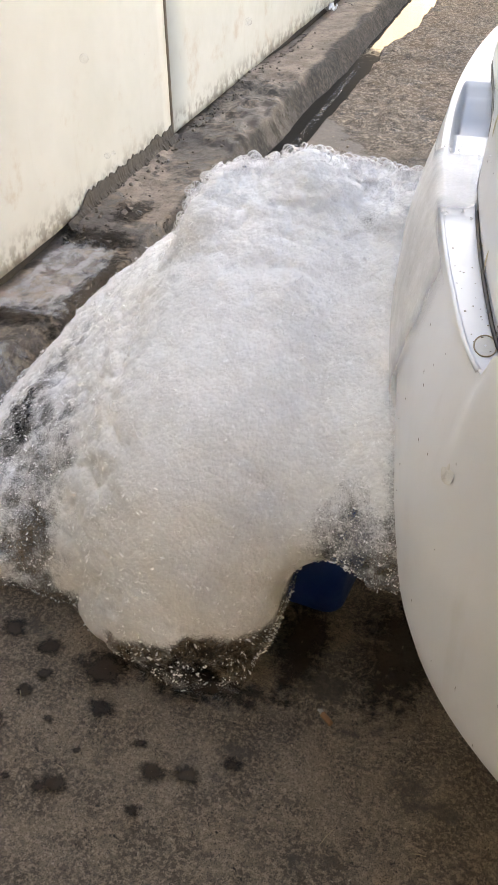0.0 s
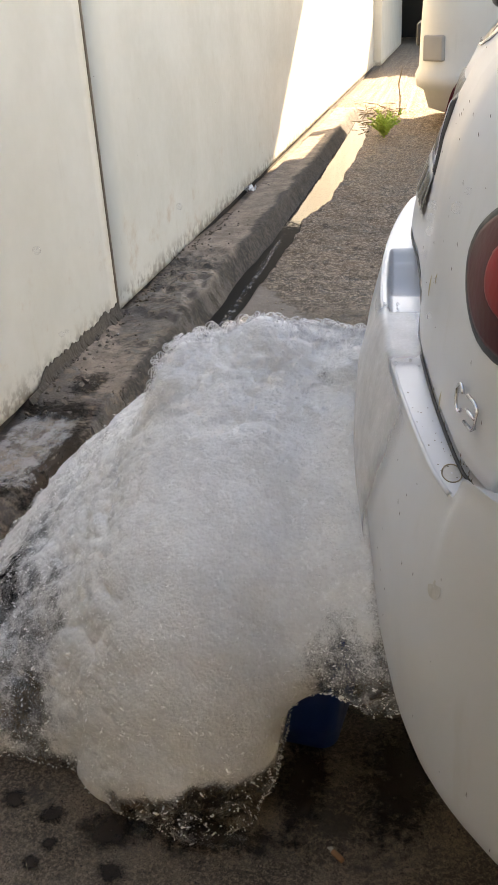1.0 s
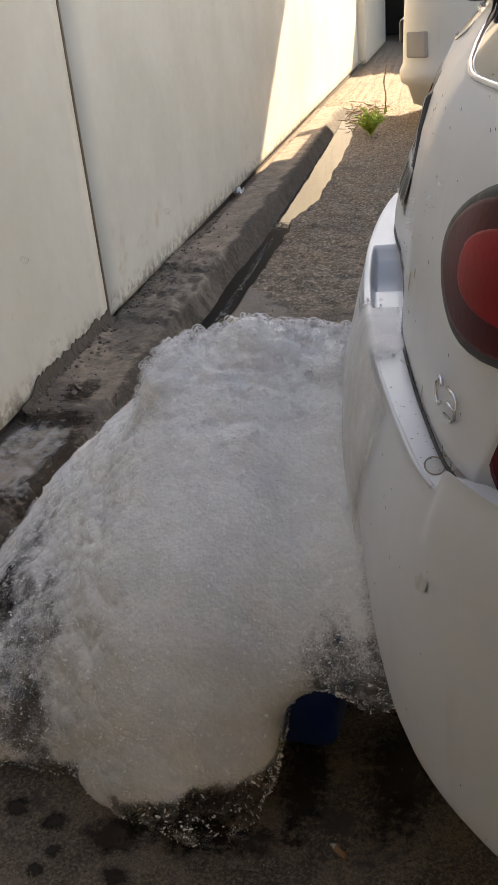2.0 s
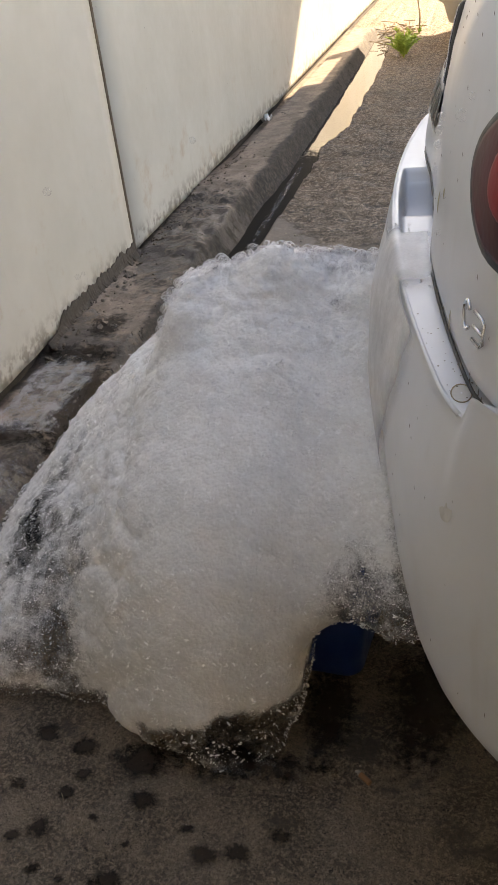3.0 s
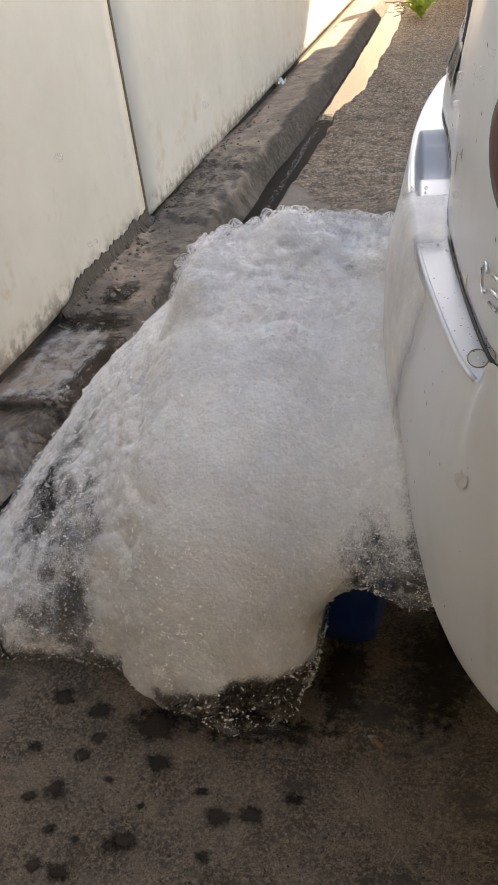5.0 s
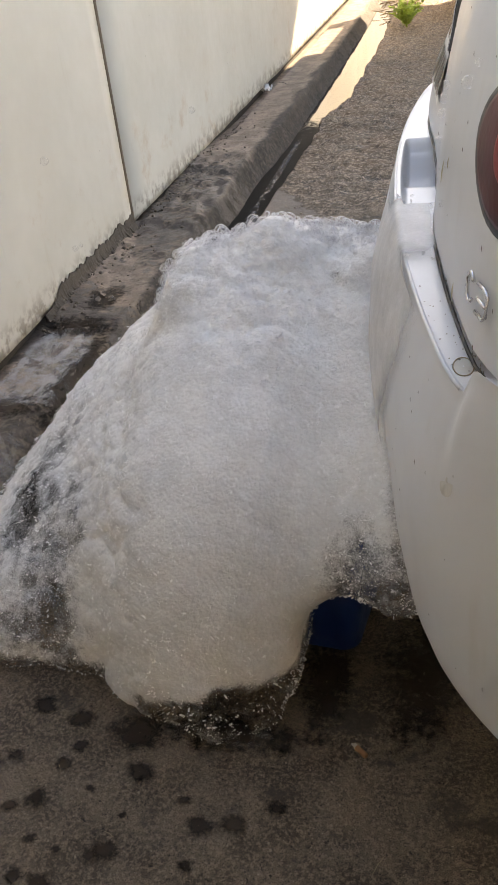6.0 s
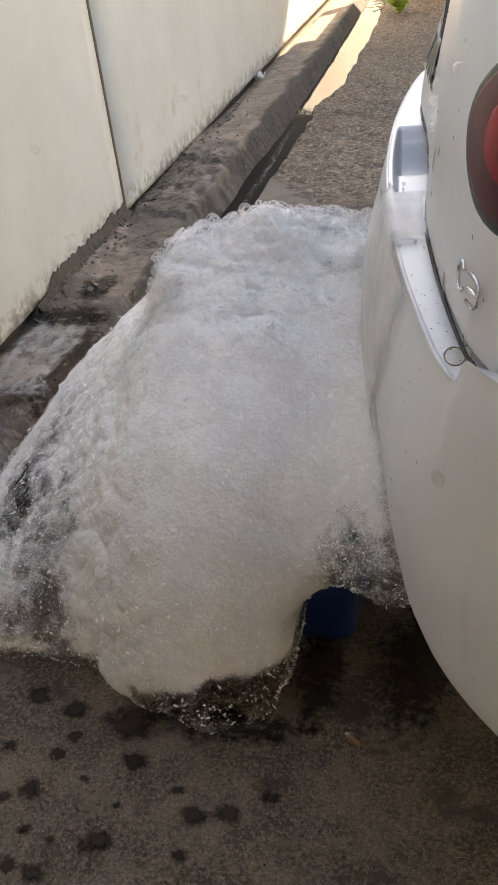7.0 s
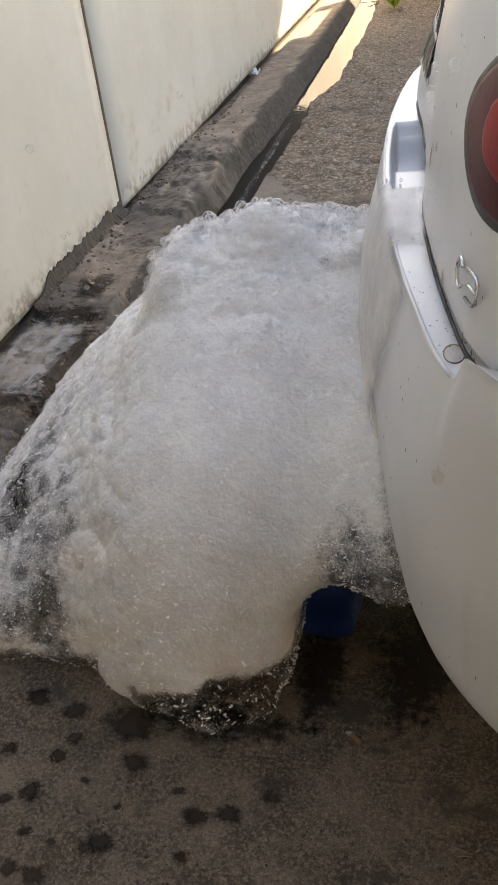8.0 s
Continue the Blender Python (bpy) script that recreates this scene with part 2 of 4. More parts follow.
PLASTER = plain("grey_plaster", (0.42, 0.39, 0.35), 0.9, 0.0, 0.3, 3, 0.003)
ROOF_SHEET = plain("roof_sheet", (0.35, 0.34, 0.33), 0.6, 0.0, 0.3, 3, 0.003)
STONE = plain("pebble", (0.46, 0.375, 0.295), 0.9, 0.0, 0.5, 60, 0.001)
LEAF = leaf_material()
DRY = plain("dry_twig", (0.26, 0.19, 0.11), 0.85, 0.0, 0.5, 40)
FILTER_PAPER = plain("butt_tip_paper", (0.30, 0.16, 0.08), 0.8, 0.0, 0.25, 300)
ASH_PAPER = plain("burnt_paper", (0.50, 0.48, 0.44), 0.9, 0.0, 0.6, 400)
WHITE_SCRAP = plain("white_scrap_plastic", (0.72, 0.72, 0.72), 0.5, 0.0, 0.2, 40)
DIRT_AND_GAP = plain("dark_dirt_and_gap", (0.05, 0.042, 0.035), 0.8)
STRAW = plain("dry_straw", (0.40, 0.33, 0.22), 0.8)
SEAM = plain("seam_strip", (0.16, 0.12, 0.08), 0.7, 0.0, 0.5)


# ---- mesh helpers ----
def mesh_of(name, verts, faces, material, smooth=True):
    me = bpy.data.meshes.new(name)
    me.from_pydata([tuple(v) for v in verts], [], faces)
    me.materials.append(material)
    if smooth:
        me.polygons.foreach_set("use_smooth", [True] * len(me.polygons))
    me.update()
    return me


def part(name, data, material=None, parent=None, label="", smooth=True):
    """Links a bmesh or a mesh as one object under a thing."""
    if isinstance(data, bmesh.types.BMesh):
        me = bpy.data.meshes.new(name)
        data.to_mesh(me)
        data.free()
        if smooth:
            me.polygons.foreach_set("use_smooth", [True] * len(me.polygons))
    else:
        me = data
    if material and not me.materials:
        me.materials.append(material)
    ob = new(name, me)
    ob.parent = parent
    if label:
        tagged(ob, label)
    return ob


def thing(name, place, label, category, group="", kind="", rz=0.0):
    ob = new(name)
    ob.matrix_world = pose(*place, 0, 0, rz)
    return tagged(ob, label, category, group, kind)


def grid_mesh(name, f, us, vs, material, smooth=True):
    verts = [f(u, v) for v in vs for u in us]
    k = len(us)
    faces = [(j * k + i, j * k + i + 1, (j + 1) * k + i + 1, (j + 1) * k + i) for j in range(len(vs) - 1) for i in range(k - 1)]
    return mesh_of(name, verts, faces, material, smooth)


def box(size, place=(0, 0, 0), bevel=0.0, seg=2, turn=None):
    bm = bmesh.new()
    bmesh.ops.create_cube(bm, size=1)
    bmesh.ops.scale(bm, vec=size, verts=bm.verts)
    if bevel:
        bmesh.ops.bevel(bm, geom=bm.edges[:], offset=bevel, segments=seg, affect="EDGES", profile=0.5)
    if turn:
        bmesh.ops.transform(bm, matrix=turn, verts=bm.verts)
    bmesh.ops.translate(bm, vec=place, verts=bm.verts)
    return bm


def tube(points, radius, sides=8):
    """A closed-ended tube along points; radius is a number or one for each point."""
    pts = [Vector(p) for p in points]
    radii = [radius] * len(pts) if isinstance(radius, (int, float)) else radius
    verts, faces = [], []
    for i, p in enumerate(pts):
        d = (pts[min(i + 1, len(pts) - 1)] - pts[max(i - 1, 0)]).normalized()
        q = d.to_track_quat("Z", "Y")
        for k in range(sides):
            a = 2 * math.pi * k / sides
            verts.append(p + q @ Vector((math.cos(a) * radii[i], math.sin(a) * radii[i], 0)))
    for i in range(len(pts) - 1):
        for k in range(sides):
            a, b = i * sides + k, i * sides + (k + 1) % sides
            faces.append((a, b, b + sides, a + sides))
    faces.append(tuple(range(sides))[::-1])
    faces.append(tuple(range((len(pts) - 1) * sides, len(pts) * sides)))
    return verts, faces


def step(x, a, b):
    t = min(1.0, max(0.0, (x - a) / (b - a)))
    return t * t * (3 - 2 * t)


def lerp_table(x, table):
    if x <= table[0][0]:
        return table[0][1]
    for (a, va), (b, vb) in zip(table, table[1:]):
        if x <= b:
            return va + (vb - va) * (x - a) / (b - a)
    return table[-1][1]


def fbm(x, y, z=0.0, octaves=4):
    return noise.fractal(Vector((x, y, z)), 0.9, 2.1, octaves)


# ---- the ground with its gutter and cement ledge ----
WALL_X = -0.98


def ledge_edge(y):
    """The foot of the ledge's sloping bank."""
    return lerp_table(y, [(2.3, -0.712), (3.35, -0.712), (3.8, -0.688), (5.7, -0.688), (8.6, -0.72)]) - 0.105 * max(0.0, (2.0 - y) / 0.85) ** 1.4 + 0.008 * fbm(0, y * 2.2, 3) + 0.004 * fbm(0, y * 9, 5)


def gutter_right(y):
    return lerp_table(y, [(0.5, -0.72), (1.2, -0.68), (2.0, -0.645), (2.65, -0.630), (3.0, -0.622), (3.5, -0.609), (4.1, -0.603), (4.4, -0.597), (4.62, -0.540), (6.0, -0.532), (8, -0.56)]) + (0.007 + 0.011 * step(y, 3.6, 4.2)) * fbm(2, y * 3.0, 1)


def ground_z(x, y):
    e, r = ledge_edge(y), gutter_right(y)
    fade = step(y, 8.3, 8.75)
    coarse = step(y + 1.6 * (x + 0.6) - 0.9, 2.15, 2.30)
    flat = (0.004 + 0.008 * coarse) * fbm(x * 3, y * 3) + (0.001 + 0.0035 * coarse) * fbm(x * 26, y * 26, 0, 3)
    if coarse > 0:
        flat += coarse * (0.014 * fbm(x * 11, y * 11, 6, 5) - 0.004 * step(y, 3.3, 2.4))
    if x < -0.3:
        rough = 1 - step(y, 3.35, 3.7) * (1 - step(y, 8.0, 8.5))
        top = 0.055 + 0.022 * step(y, 1.80, 1.90) - 0.012 * step(y, 3.3, 3.7) + (0.002 + 0.005 * rough) * fbm(x * 4, y * 4, 7) + (0.0008 + 0.0030 * rough) * fbm(x * 33, y * 33, 9, 3)
        slab = noise.cell(Vector((x * 2.2 + 0.4 * fbm(x * 3, y * 3, 1), y * 1.6 + 0.5 * fbm(x * 4, y * 4, 2), 0)))
        top += 0.012 * (slab - 0.5) * rough
        # a broken lip where the smoother cement begins
        top -= 0.012 * step(fbm(x * 9, y * 6, 12), 0.05, 0.25) * step(y, 2.5, 2.7) * (1 - step(y, 3.35, 3.45))
        top -= 0.03 * step(y, 3.2, 4.2) * step(x, -0.93, -0.965)
        floor_z = -0.035
        right = floor_z + (flat - floor_z) * step(x, r - 0.012, r + 0.004)
        if x < r + 0.05:
            slope = min(1.0, max(0.0, (x - e + 0.052) / 0.056))
            z = top + (right - top) * slope + 0.006 * fbm(x * 22, y * 22, 4, 3) * math.sin(math.pi * slope)
        else:
            z = right
        return z * (1 - fade) + (0.02 + flat) * fade
    return flat


def stretch_steps(stops):
    out = []
    for a, b, s in stops:
        k = max(1, round((b - a) / s))
        out += [a + (b - a) * i / k for i in range(k)]
    return out + [stops[-1][1]]


gx = stretch_steps([(-400, -40, 90), (-40, -4, 6), (-4, -1.05, 0.6), (-1.05, -0.5, 0.009), (-0.5, 0.35, 0.012), (0.35, 4, 0.3), (4, 40, 6), (40, 400, 90)])
gy = stretch_steps([(-400, -30, 90), (-30, -2, 4), (-2, 0.3, 0.2), (0.3, 4.6, 0.02), (4.6, 9.0, 0.05), (9, 20, 0.6), (20, 60, 10), (60, 900, 120)])
ground = part("ground", grid_mesh("ground", lambda x, y: (x, y, ground_z(x, y)), gx, gy, GROUND))
tagged(ground, "stained brown concrete ground with a gutter", "ground", kind="structure")
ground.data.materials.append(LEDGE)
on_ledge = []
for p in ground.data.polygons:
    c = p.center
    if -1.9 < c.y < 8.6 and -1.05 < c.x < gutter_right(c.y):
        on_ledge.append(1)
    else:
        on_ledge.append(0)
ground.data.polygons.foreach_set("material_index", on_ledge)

water = part("gutter_water", grid_mesh("gutter_water", lambda u, v: (ledge_edge(v) - 0.03 + u * (gutter_right(v) + 0.04 - ledge_edge(v)), v, -0.014), [i / 6 for i in range(7)], stretch_steps([(0.6, 7.9, 0.1)]), WATER))
tagged(water, "dark dirty water standing in the gutter", "water", kind="structure")

# ---- the wall of painted sheets ----
wall = thing("wall_west", (WALL_X, 0, 0), "cream painted sheet-metal boundary wall with upright seams", "wall", kind="structure")


def wall_panel(y0, y1, bottom, top, thick=0.04):
    ys = stretch_steps([(y0, y1, 0.06 if y0 > -2 and y1 < 6 else 0.15)])
    zs = [bottom, bottom + 0.02, 0.3, 0.8, 1.4, 2.0, top]
    verts, faces = [], []
    for side in (0, 1):
        for z in zs:
            for y in ys:
                dent = 0.003 * fbm(y * 1.3, z * 1.3, 4)
                zz = z + (0.007 * fbm(y * 7, 0, 11) if z == bottom else 0)
                verts.append((dent if side == 0 else -thick, y, zz))
    k, m = len(ys), len(zs)
    for side in (0, 1):
        o = side * k * m
        for j in range(m - 1):
            for i in range(k - 1):
                q = (o + j * k + i, o + j * k + i + 1, o + (j + 1) * k + i + 1, o + (j + 1) * k + i)
                faces.append(q if side == 0 else q[::-1])
    o = k * m
    for i in range(k - 1):
        faces.append((i, o + i, o + i + 1, i + 1))
        t = (m - 1) * k
        faces.append((t + i, t + i + 1, o + t + i + 1, o + t + i))
    for j in range(m - 1):
        a, b = j * k, (j + 1) * k
        faces.append((a, b, o + b, o + a))
        faces.append((a + k - 1, o + a + k - 1, o + b + k - 1, b + k - 1))
    return mesh_of("panel", verts, faces, WALL)


SEAM_Y = 2.56
for y0, y1 in ((-4.0, -1.2), (-1.195, SEAM_Y - 0.0095), (SEAM_Y + 0.0095, 13.2)):
    part("panel", wall_panel(y0, y1, 0.075, 2.5), parent=wall)
part("panel", box((0.16, 5.5, 2.42), (0.03, 15.95, 1.29), 0.01), WALL, wall)
part("seam_strip", box((0.016, 0.0185, 2.4), (-0.0065, SEAM_Y, 1.28), 0.002), SEAM, wall, "rusty strip behind the seam")
# Dark strip that puts the shade of the gap under the sheets into colour.
part("gap_shade_rail", box((0.05, 17.2, 0.09), (-0.045, 4.6, 0.055), 0.006), DIRT_AND_GAP, wall)

# torn mortar along the foot of the wall
rnd = random.Random(3)
mverts, mfaces, jag = [], [], 0.0
mort_y = stretch_steps([(1.84, 2.545, 0.006)])
for y in mort_y:
    jag = 0.75 * jag + rnd.uniform(-0.005, 0.005)
    topz = 0.060 + 0.048 * step(y, 1.84, 2.0) + jag + 0.008 * fbm(y * 11, 0, 2)
    mverts += [(0.003, y, topz + 0.002), (0.006, y, topz), (0.008 + rnd.uniform(0, 0.003), y, 0.082), (0.020 + rnd.uniform(-0.004, 0.006), y, 0.062)]
for i in range(len(mort_y) - 1):
    for k in range(3):
        a = i * 4 + k
        mfaces.append((a, a + 4, a + 5, a + 1))
part("mortar_edge", mesh_of("mortar_edge", mverts, mfaces, CEMENT, False), parent=wall, label="ragged grey mortar at the wall foot")

# ---- plain buildings that close the place, and unseen roofs added for shade ----
north = thing("wall_north", (0, 19.2, 0), "far plastered building with a dark open garage", "building", kind="structure")
part("wall_face", box((2.0, 0.3, 4.5), (-2.1, 0.15, 2.25), 0.01), PLASTER, north)
part("wall_face", box((9.0, 0.3, 4.5), (6.2, 0.15, 2.25), 0.01), PLASTER, north)
part("lintel", box((2.8, 0.3, 1.8), (0.3, 0.15, 3.6), 0.01), PLASTER, north)
# Black lining puts the darkness of the open garage into its colour.
part("garage_back", box((3.0, 0.2, 4.0), (0.3, 4.0, 2.0), 0.01), BLACK, north)
part("garage_side", box((0.2, 3.7, 4.0), (-1.2, 2.1, 2.0), 0.01), BLACK, north)
part("garage_side", box((0.2, 3.7, 4.0), (1.8, 2.1, 2.0), 0.01), BLACK, north)
part("garage_roof", box((3.2, 4.2, 0.2), (0.3, 2.1, 4.1), 0.01), BLACK, north)
# Unseen wall added to the south to keep sky light out.
south = thing("wall_south", (0, -3.2, 0), "unseen plain grey plastered wall, added to block sky from behind", "wall", kind="structure")
part("wall_face", box((14.0, 0.3, 3.0), (4.5, -0.15, 1.5), 0.01), PLASTER, south)
# Unseen slab added overhead to cut sky light on the near ground.
sky_slab = thing("unseen_sky_slab", (0, 0, 0), "unseen flat slab added overhead to darken the near ground", "roof", kind="structure")
part("shade_slab", box((9.0, 3.4, 0.15), (3.2, -1.5, 2.62), 0.01), PLASTER, sky_slab)
# Unseen canopy added so that its edge keeps the sun off the near yard.
canopy = thing("canopy", (10.0, 0, 0), "unseen high canopy on posts, added to block the sun", "canopy", kind="structure")
part("roof_sheet", box((8.2, 8.8, 0.12), (-5.0, 8.87, 5.0), 0.01), ROOF_SHEET, canopy)
for px_, py_ in ((-5.2, 5.0), (-5.2, 13.0), (-1.2, 5.0), (-1.2, 13.0)):
    part("post", box((0.16, 0.16, 4.96), (px_, py_, 2.47), 0.01), ROOF_SHEET, canopy)

# ---- the white hatchback ----
HALF = 0.80


def rear_plan(d):
    c = max(0.0, abs(d) - 0.55) / 0.25
    return 0.16 * d * d + 0.18 * (1 - math.sqrt(max(0.0, 1 - min(1.0, c) ** 2)))


def bumper_out(z):
    return lerp_table(z, [(0.20, 0.05), (0.245, 0.012), (0.27, -0.012), (0.30, -0.022), (0.42, -0.028), (0.50, -0.022), (0.55, -0.010), (0.575, -0.002), (0.62, 0.004)])


def gate_out(z):
    return lerp_table(z, [(0.594, 0.0), (0.657, 0.005), (0.72, 0.013), (0.78, 0.024), (0.83, 0.038), (0.87, 0.058), (0.90, 0.082), (0.95, 0.125), (1.15, 0.27), (1.30, 0.40), (1.36, 0.50), (1.39, 0.72)])


def shelf_depth(d):
    return lerp_table(abs(d), [(0.0, 0.056), (0.12, 0.052), (0.20, 0.043), (0.28, 0.035), (0.35, 0.032), (0.58, 0.022)])


def gate_dip(d, z):
    """The upper tailgate rounds away beyond its crown."""
    return 0.038 * step(d, -0.02, 0.26) * step(z, 0.61, 0.79)


car = thing("hatchback_car", (-0.0328, 1.22, 0), "dirty white hatchback parked with its rear to the wall", "car", rz=3.3)

D = [-HALF + 2 * HALF * (0.5 - 0.5 * math.cos(math.pi * i / 80)) for i in range(81)]


def shell_ring(z):
    """One loop of the body at a height: rear, left side, nose, right side."""
    rear = gate_out(max(z, 0.594)) + 0.078 if z > 0.5 else 0.078
    nose = lerp_table(z, [(0.2, 3.55), (0.3, 3.66), (0.5, 3.72), (0.62, 3.66), (0.74, 3.45), (0.84, 3.0), (0.90, 2.72), (0.95, 2.55), (1.15, 2.2), (1.3, 1.85), (1.39, 1.45)])
    half = lerp_table(z, [(0.2, 0.74), (0.3, 0.79), (0.5, 0.80), (0.75, 0.80), (0.9, 0.775), (1.15, 0.70), (1.3, 0.62), (1.36, 0.55), (1.39, 0.42)])
    s = half / HALF
    loop = [(rear_plan(d) + rear + gate_dip(d, z), d * s, z) for d in D]
    x0 = rear_plan(HALF) + rear
    n_side = 14
    loop += [(x0 + (nose - 0.45 - x0) * i / n_side, half, z) for i in range(1, n_side)]
    loop += [(nose - 0.45 + 0.45 * math.cos(a), half * (abs(math.sin(a)) ** 0.55) * (1 if a > 0 else -1), z) for a in [math.pi / 2 * (1 - i / 12) for i in range(25)]]
    loop += [(x0 + (nose - 0.45 - x0) * (1 - i / n_side), -half, z) for i in range(1, n_side)]
    return loop


rings = [shell_ring(z) for z in (0.2, 0.26, 0.32, 0.40, 0.5, 0.56, 0.60, 0.66, 0.72, 0.78, 0.83, 0.87, 0.90, 0.95, 1.05, 1.15, 1.23, 1.30, 1.36, 1.39)]
k = len(rings[0])
verts = [v for r in rings for v in r]
faces = [(j * k + i, j * k + (i + 1) % k, (j + 1) * k + (i + 1) % k, (j + 1) * k + i) for j in range(len(rings) - 1) for i in range(k)]
faces = [f[::-1] for f in faces]
faces += [tuple(range((len(rings) - 1) * k, len(rings) * k))[::-1], tuple(range(k))]
part("body", mesh_of("body", verts, faces, PAINT), parent=car)


part("roof_panel", grid_mesh("roof_panel", lambda a, r: (1.12 + 0.36 * r * math.copysign(abs(math.cos(a)) ** 0.6, math.cos(a)), 0.45 * r * math.copysign(abs(math.sin(a)) ** 0.6, math.sin(a)), 1.394 + 0.012 * (1 - r * r)), [2 * math.pi * i / 40 for i in range(41)], [0.02, 0.3, 0.6, 0.85, 1.0][::-1], PAINT), parent=car)


def bumper_point(d, v):
    """v from 0 at the lower lip to 1 at the top edge, then the shelf to 2."""
    bend = 0.612 + 0.030 * math.sqrt(min(1.0, max(0.0, v - 1) / 0.45))
    rise = 0.030 * step(abs(d), bend, bend + 0.022)
    top = 0.585 + rise
    if v <= 1:
        z = 0.215 + (top - 0.215) * v
        return (rear_plan(d) + bumper_out(z - rise * step(z, 0.5, 0.585)), d, z)
    w = v - 1
    x = rear_plan(d) - 0.002 + (shelf_depth(d) + 0.045) * w
    z = top + 0.0006 * math.sin(math.pi * min(1, w / 0.06))
    inner = step(w, 0.10, 0.16)
    z -= 0.014 * inner * step(d, -0.165, -0.157) * (1 - step(d, 0.165, 0.185))
    z -= 0.036 * inner * step(d, -0.024, -0.006) * (1 - step(d, 0.10, 0.175))
    return (x, d, z)


bd = sorted(set([round(v, 5) for v in D] + [s * v for s in (1, -1) for v in (0.185, 0.175, 0.165, 0.161, 0.157, 0.15, 0.024, 0.018, 0.012, 0.006, 0.60, 0.605, 0.61, 0.615, 0.62, 0.625, 0.63, 0.635, 0.64, 0.645, 0.65, 0.655)]))
bv = [i / 26 for i in range(26)] + [0.975, 0.985, 0.991, 0.996, 1.0] + [1 + w for w in (0.02, 0.05, 0.08, 0.1, 0.12, 0.14, 0.16, 0.2, 0.3, 0.4, 0.5, 0.6, 0.7, 0.85, 1.0)]
bumper = part("rear_bumper", grid_mesh("rear_bumper", bumper_point, bd, bv, PAINT), parent=car)
lip = [Vector(bumper_point(-0.607 + 0.0118 * i, 1.0)) + Vector((0.0012, 0, -0.0010)) for i in range(98)]
part("bumper_lip", mesh_of("bumper_lip", *tube(lip, 0.0024, 8), PAINT), parent=bumper)


def gate_x(d, z, proud=0.0):
    return rear_plan(d) + shelf_depth(d) + gate_out(z) + gate_dip(d, z) - proud


def gate_edge(z):
    """Half width of the tailgate at a height."""
    return lerp_table(z, [(0.58, 0.618), (0.594, 0.634), (0.66, 0.66), (0.70, 0.66), (0.80, 0.64), (0.95, 0.60)])


def gate_point(u, z):
    d = u * gate_edge(z)
    edge = step(abs(u), 0.985, 1.0) * 0.012 + (1 - step(z, 0.586, 0.600)) * 0.012
    return (gate_x(d, max(z, 0.594)) + edge, d, z)


gu = [math.sin(math.pi / 2 * t / 30) for t in range(-30, 31)] + [0.985, 0.99, 0.995, -0.985, -0.99, -0.995]
gu = sorted(set(round(v, 5) for v in gu))
gz = [0.586, 0.59, 0.594, 0.60, 0.61, 0.62, 0.635, 0.65, 0.665, 0.68, 0.70, 0.72, 0.74, 0.76, 0.78, 0.80, 0.815, 0.83, 0.85, 0.87, 0.885, 0.90, 0.92, 0.94, 0.95]
gate = part("tailgate", grid_mesh("tailgate", gate_point, gu, gz, PAINT), parent=car)
part("gate_gap", grid_mesh("gate_gap", lambda d, z: (gate_x(d, 0.594, 0) + 0.016, d, z), [-0.63 + 0.02 * i for i in range(64)], [0.575, 0.60], BLACK), parent=car)

part("shut_line", mesh_of("shut_line", *tube([(gate_x(d, 0.594, 0) + 0.001, d, 0.5872) for d in [-0.625 + 0.025 * i for i in range(51)]], 0.0019, 6), BLACK), parent=car)


def gate_patch(name, c, half, power, proud, material, dome=0.006, tilt=0.0, side=1, offset=None):
    """A domed rounded patch lying on the tailgate; c and half in width and height."""
    def f(r, a):
        ca, sa = math.cos(a), math.sin(a)
        q = (abs(ca) ** power + abs(sa) ** power) ** (-1 / power)
        u, w = r * q * ca * half[0], r * q * sa * half[1]
        d, z = c[0] + u, c[1] + w + tilt * u
        x = (gate_x(d, z) if offset is None else rear_plan(d) + gate_out(max(z, 0.594)) + offset)
        edge = 1.0 if r < 0.999 else 0.0
        return (x - proud * edge - dome * (1 - r * r), d, z)
    radii = [1.0, 0.999, 0.96, 0.9, 0.75, 0.5, 0.25, 0.02]
    angles = [-2 * math.pi * i / 48 for i in range(49)]
    return grid_mesh(name, lambda a, r: f(r, a), angles, radii, material)


for s_ in (-1, 1):
    lamp = part("tail_lamp", gate_patch("tail_lamp", (0.622 * s_, 0.766), (0.146, 0.066), 1.75, 0.005, BLACK, 0.001, 0.06 * s_), parent=car, label="red tail lamp in a black bezel")
    part("outer_lens", gate_patch("outer_lens", (0.625 * s_, 0.766), (0.137, 0.059), 1.75, 0.006, DARK_RED, 0.005, 0.06 * s_), parent=lamp)
    part("inner_lens", gate_patch("inner_lens", (0.650 * s_, 0.770), (0.092, 0.036), 2.2, 0.009, RED, 0.006, 0.06 * s_), parent=lamp, label="bright red inner lens")
    side_lamp = part("side_lamp", gate_patch("side_lamp", (0.706 * s_, 0.70), (0.078, 0.105), 4.0, 0.010, DARK_RED, 0.004, 0.0, 1, 0.036), parent=car, label="dark red lower lamp lens")

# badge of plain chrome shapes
badge = part("badge", mesh_of("badge", *tube([(gate_x(-0.551 - 0.011 * math.cos(a), 0.648 + 0.012 * math.sin(a), 0.004), -0.551 - 0.011 * math.cos(a), 0.648 + 0.012 * math.sin(a)) for a in [0.7 + 4.9 * i / 20 for i in range(21)]], 0.0017), CHROME), parent=car, label="small chrome badge")
loop = [(-0.573, 0.660), (-0.590, 0.660), (-0.595, 0.656), (-0.595, 0.640), (-0.590, 0.636), (-0.573, 0.636)]
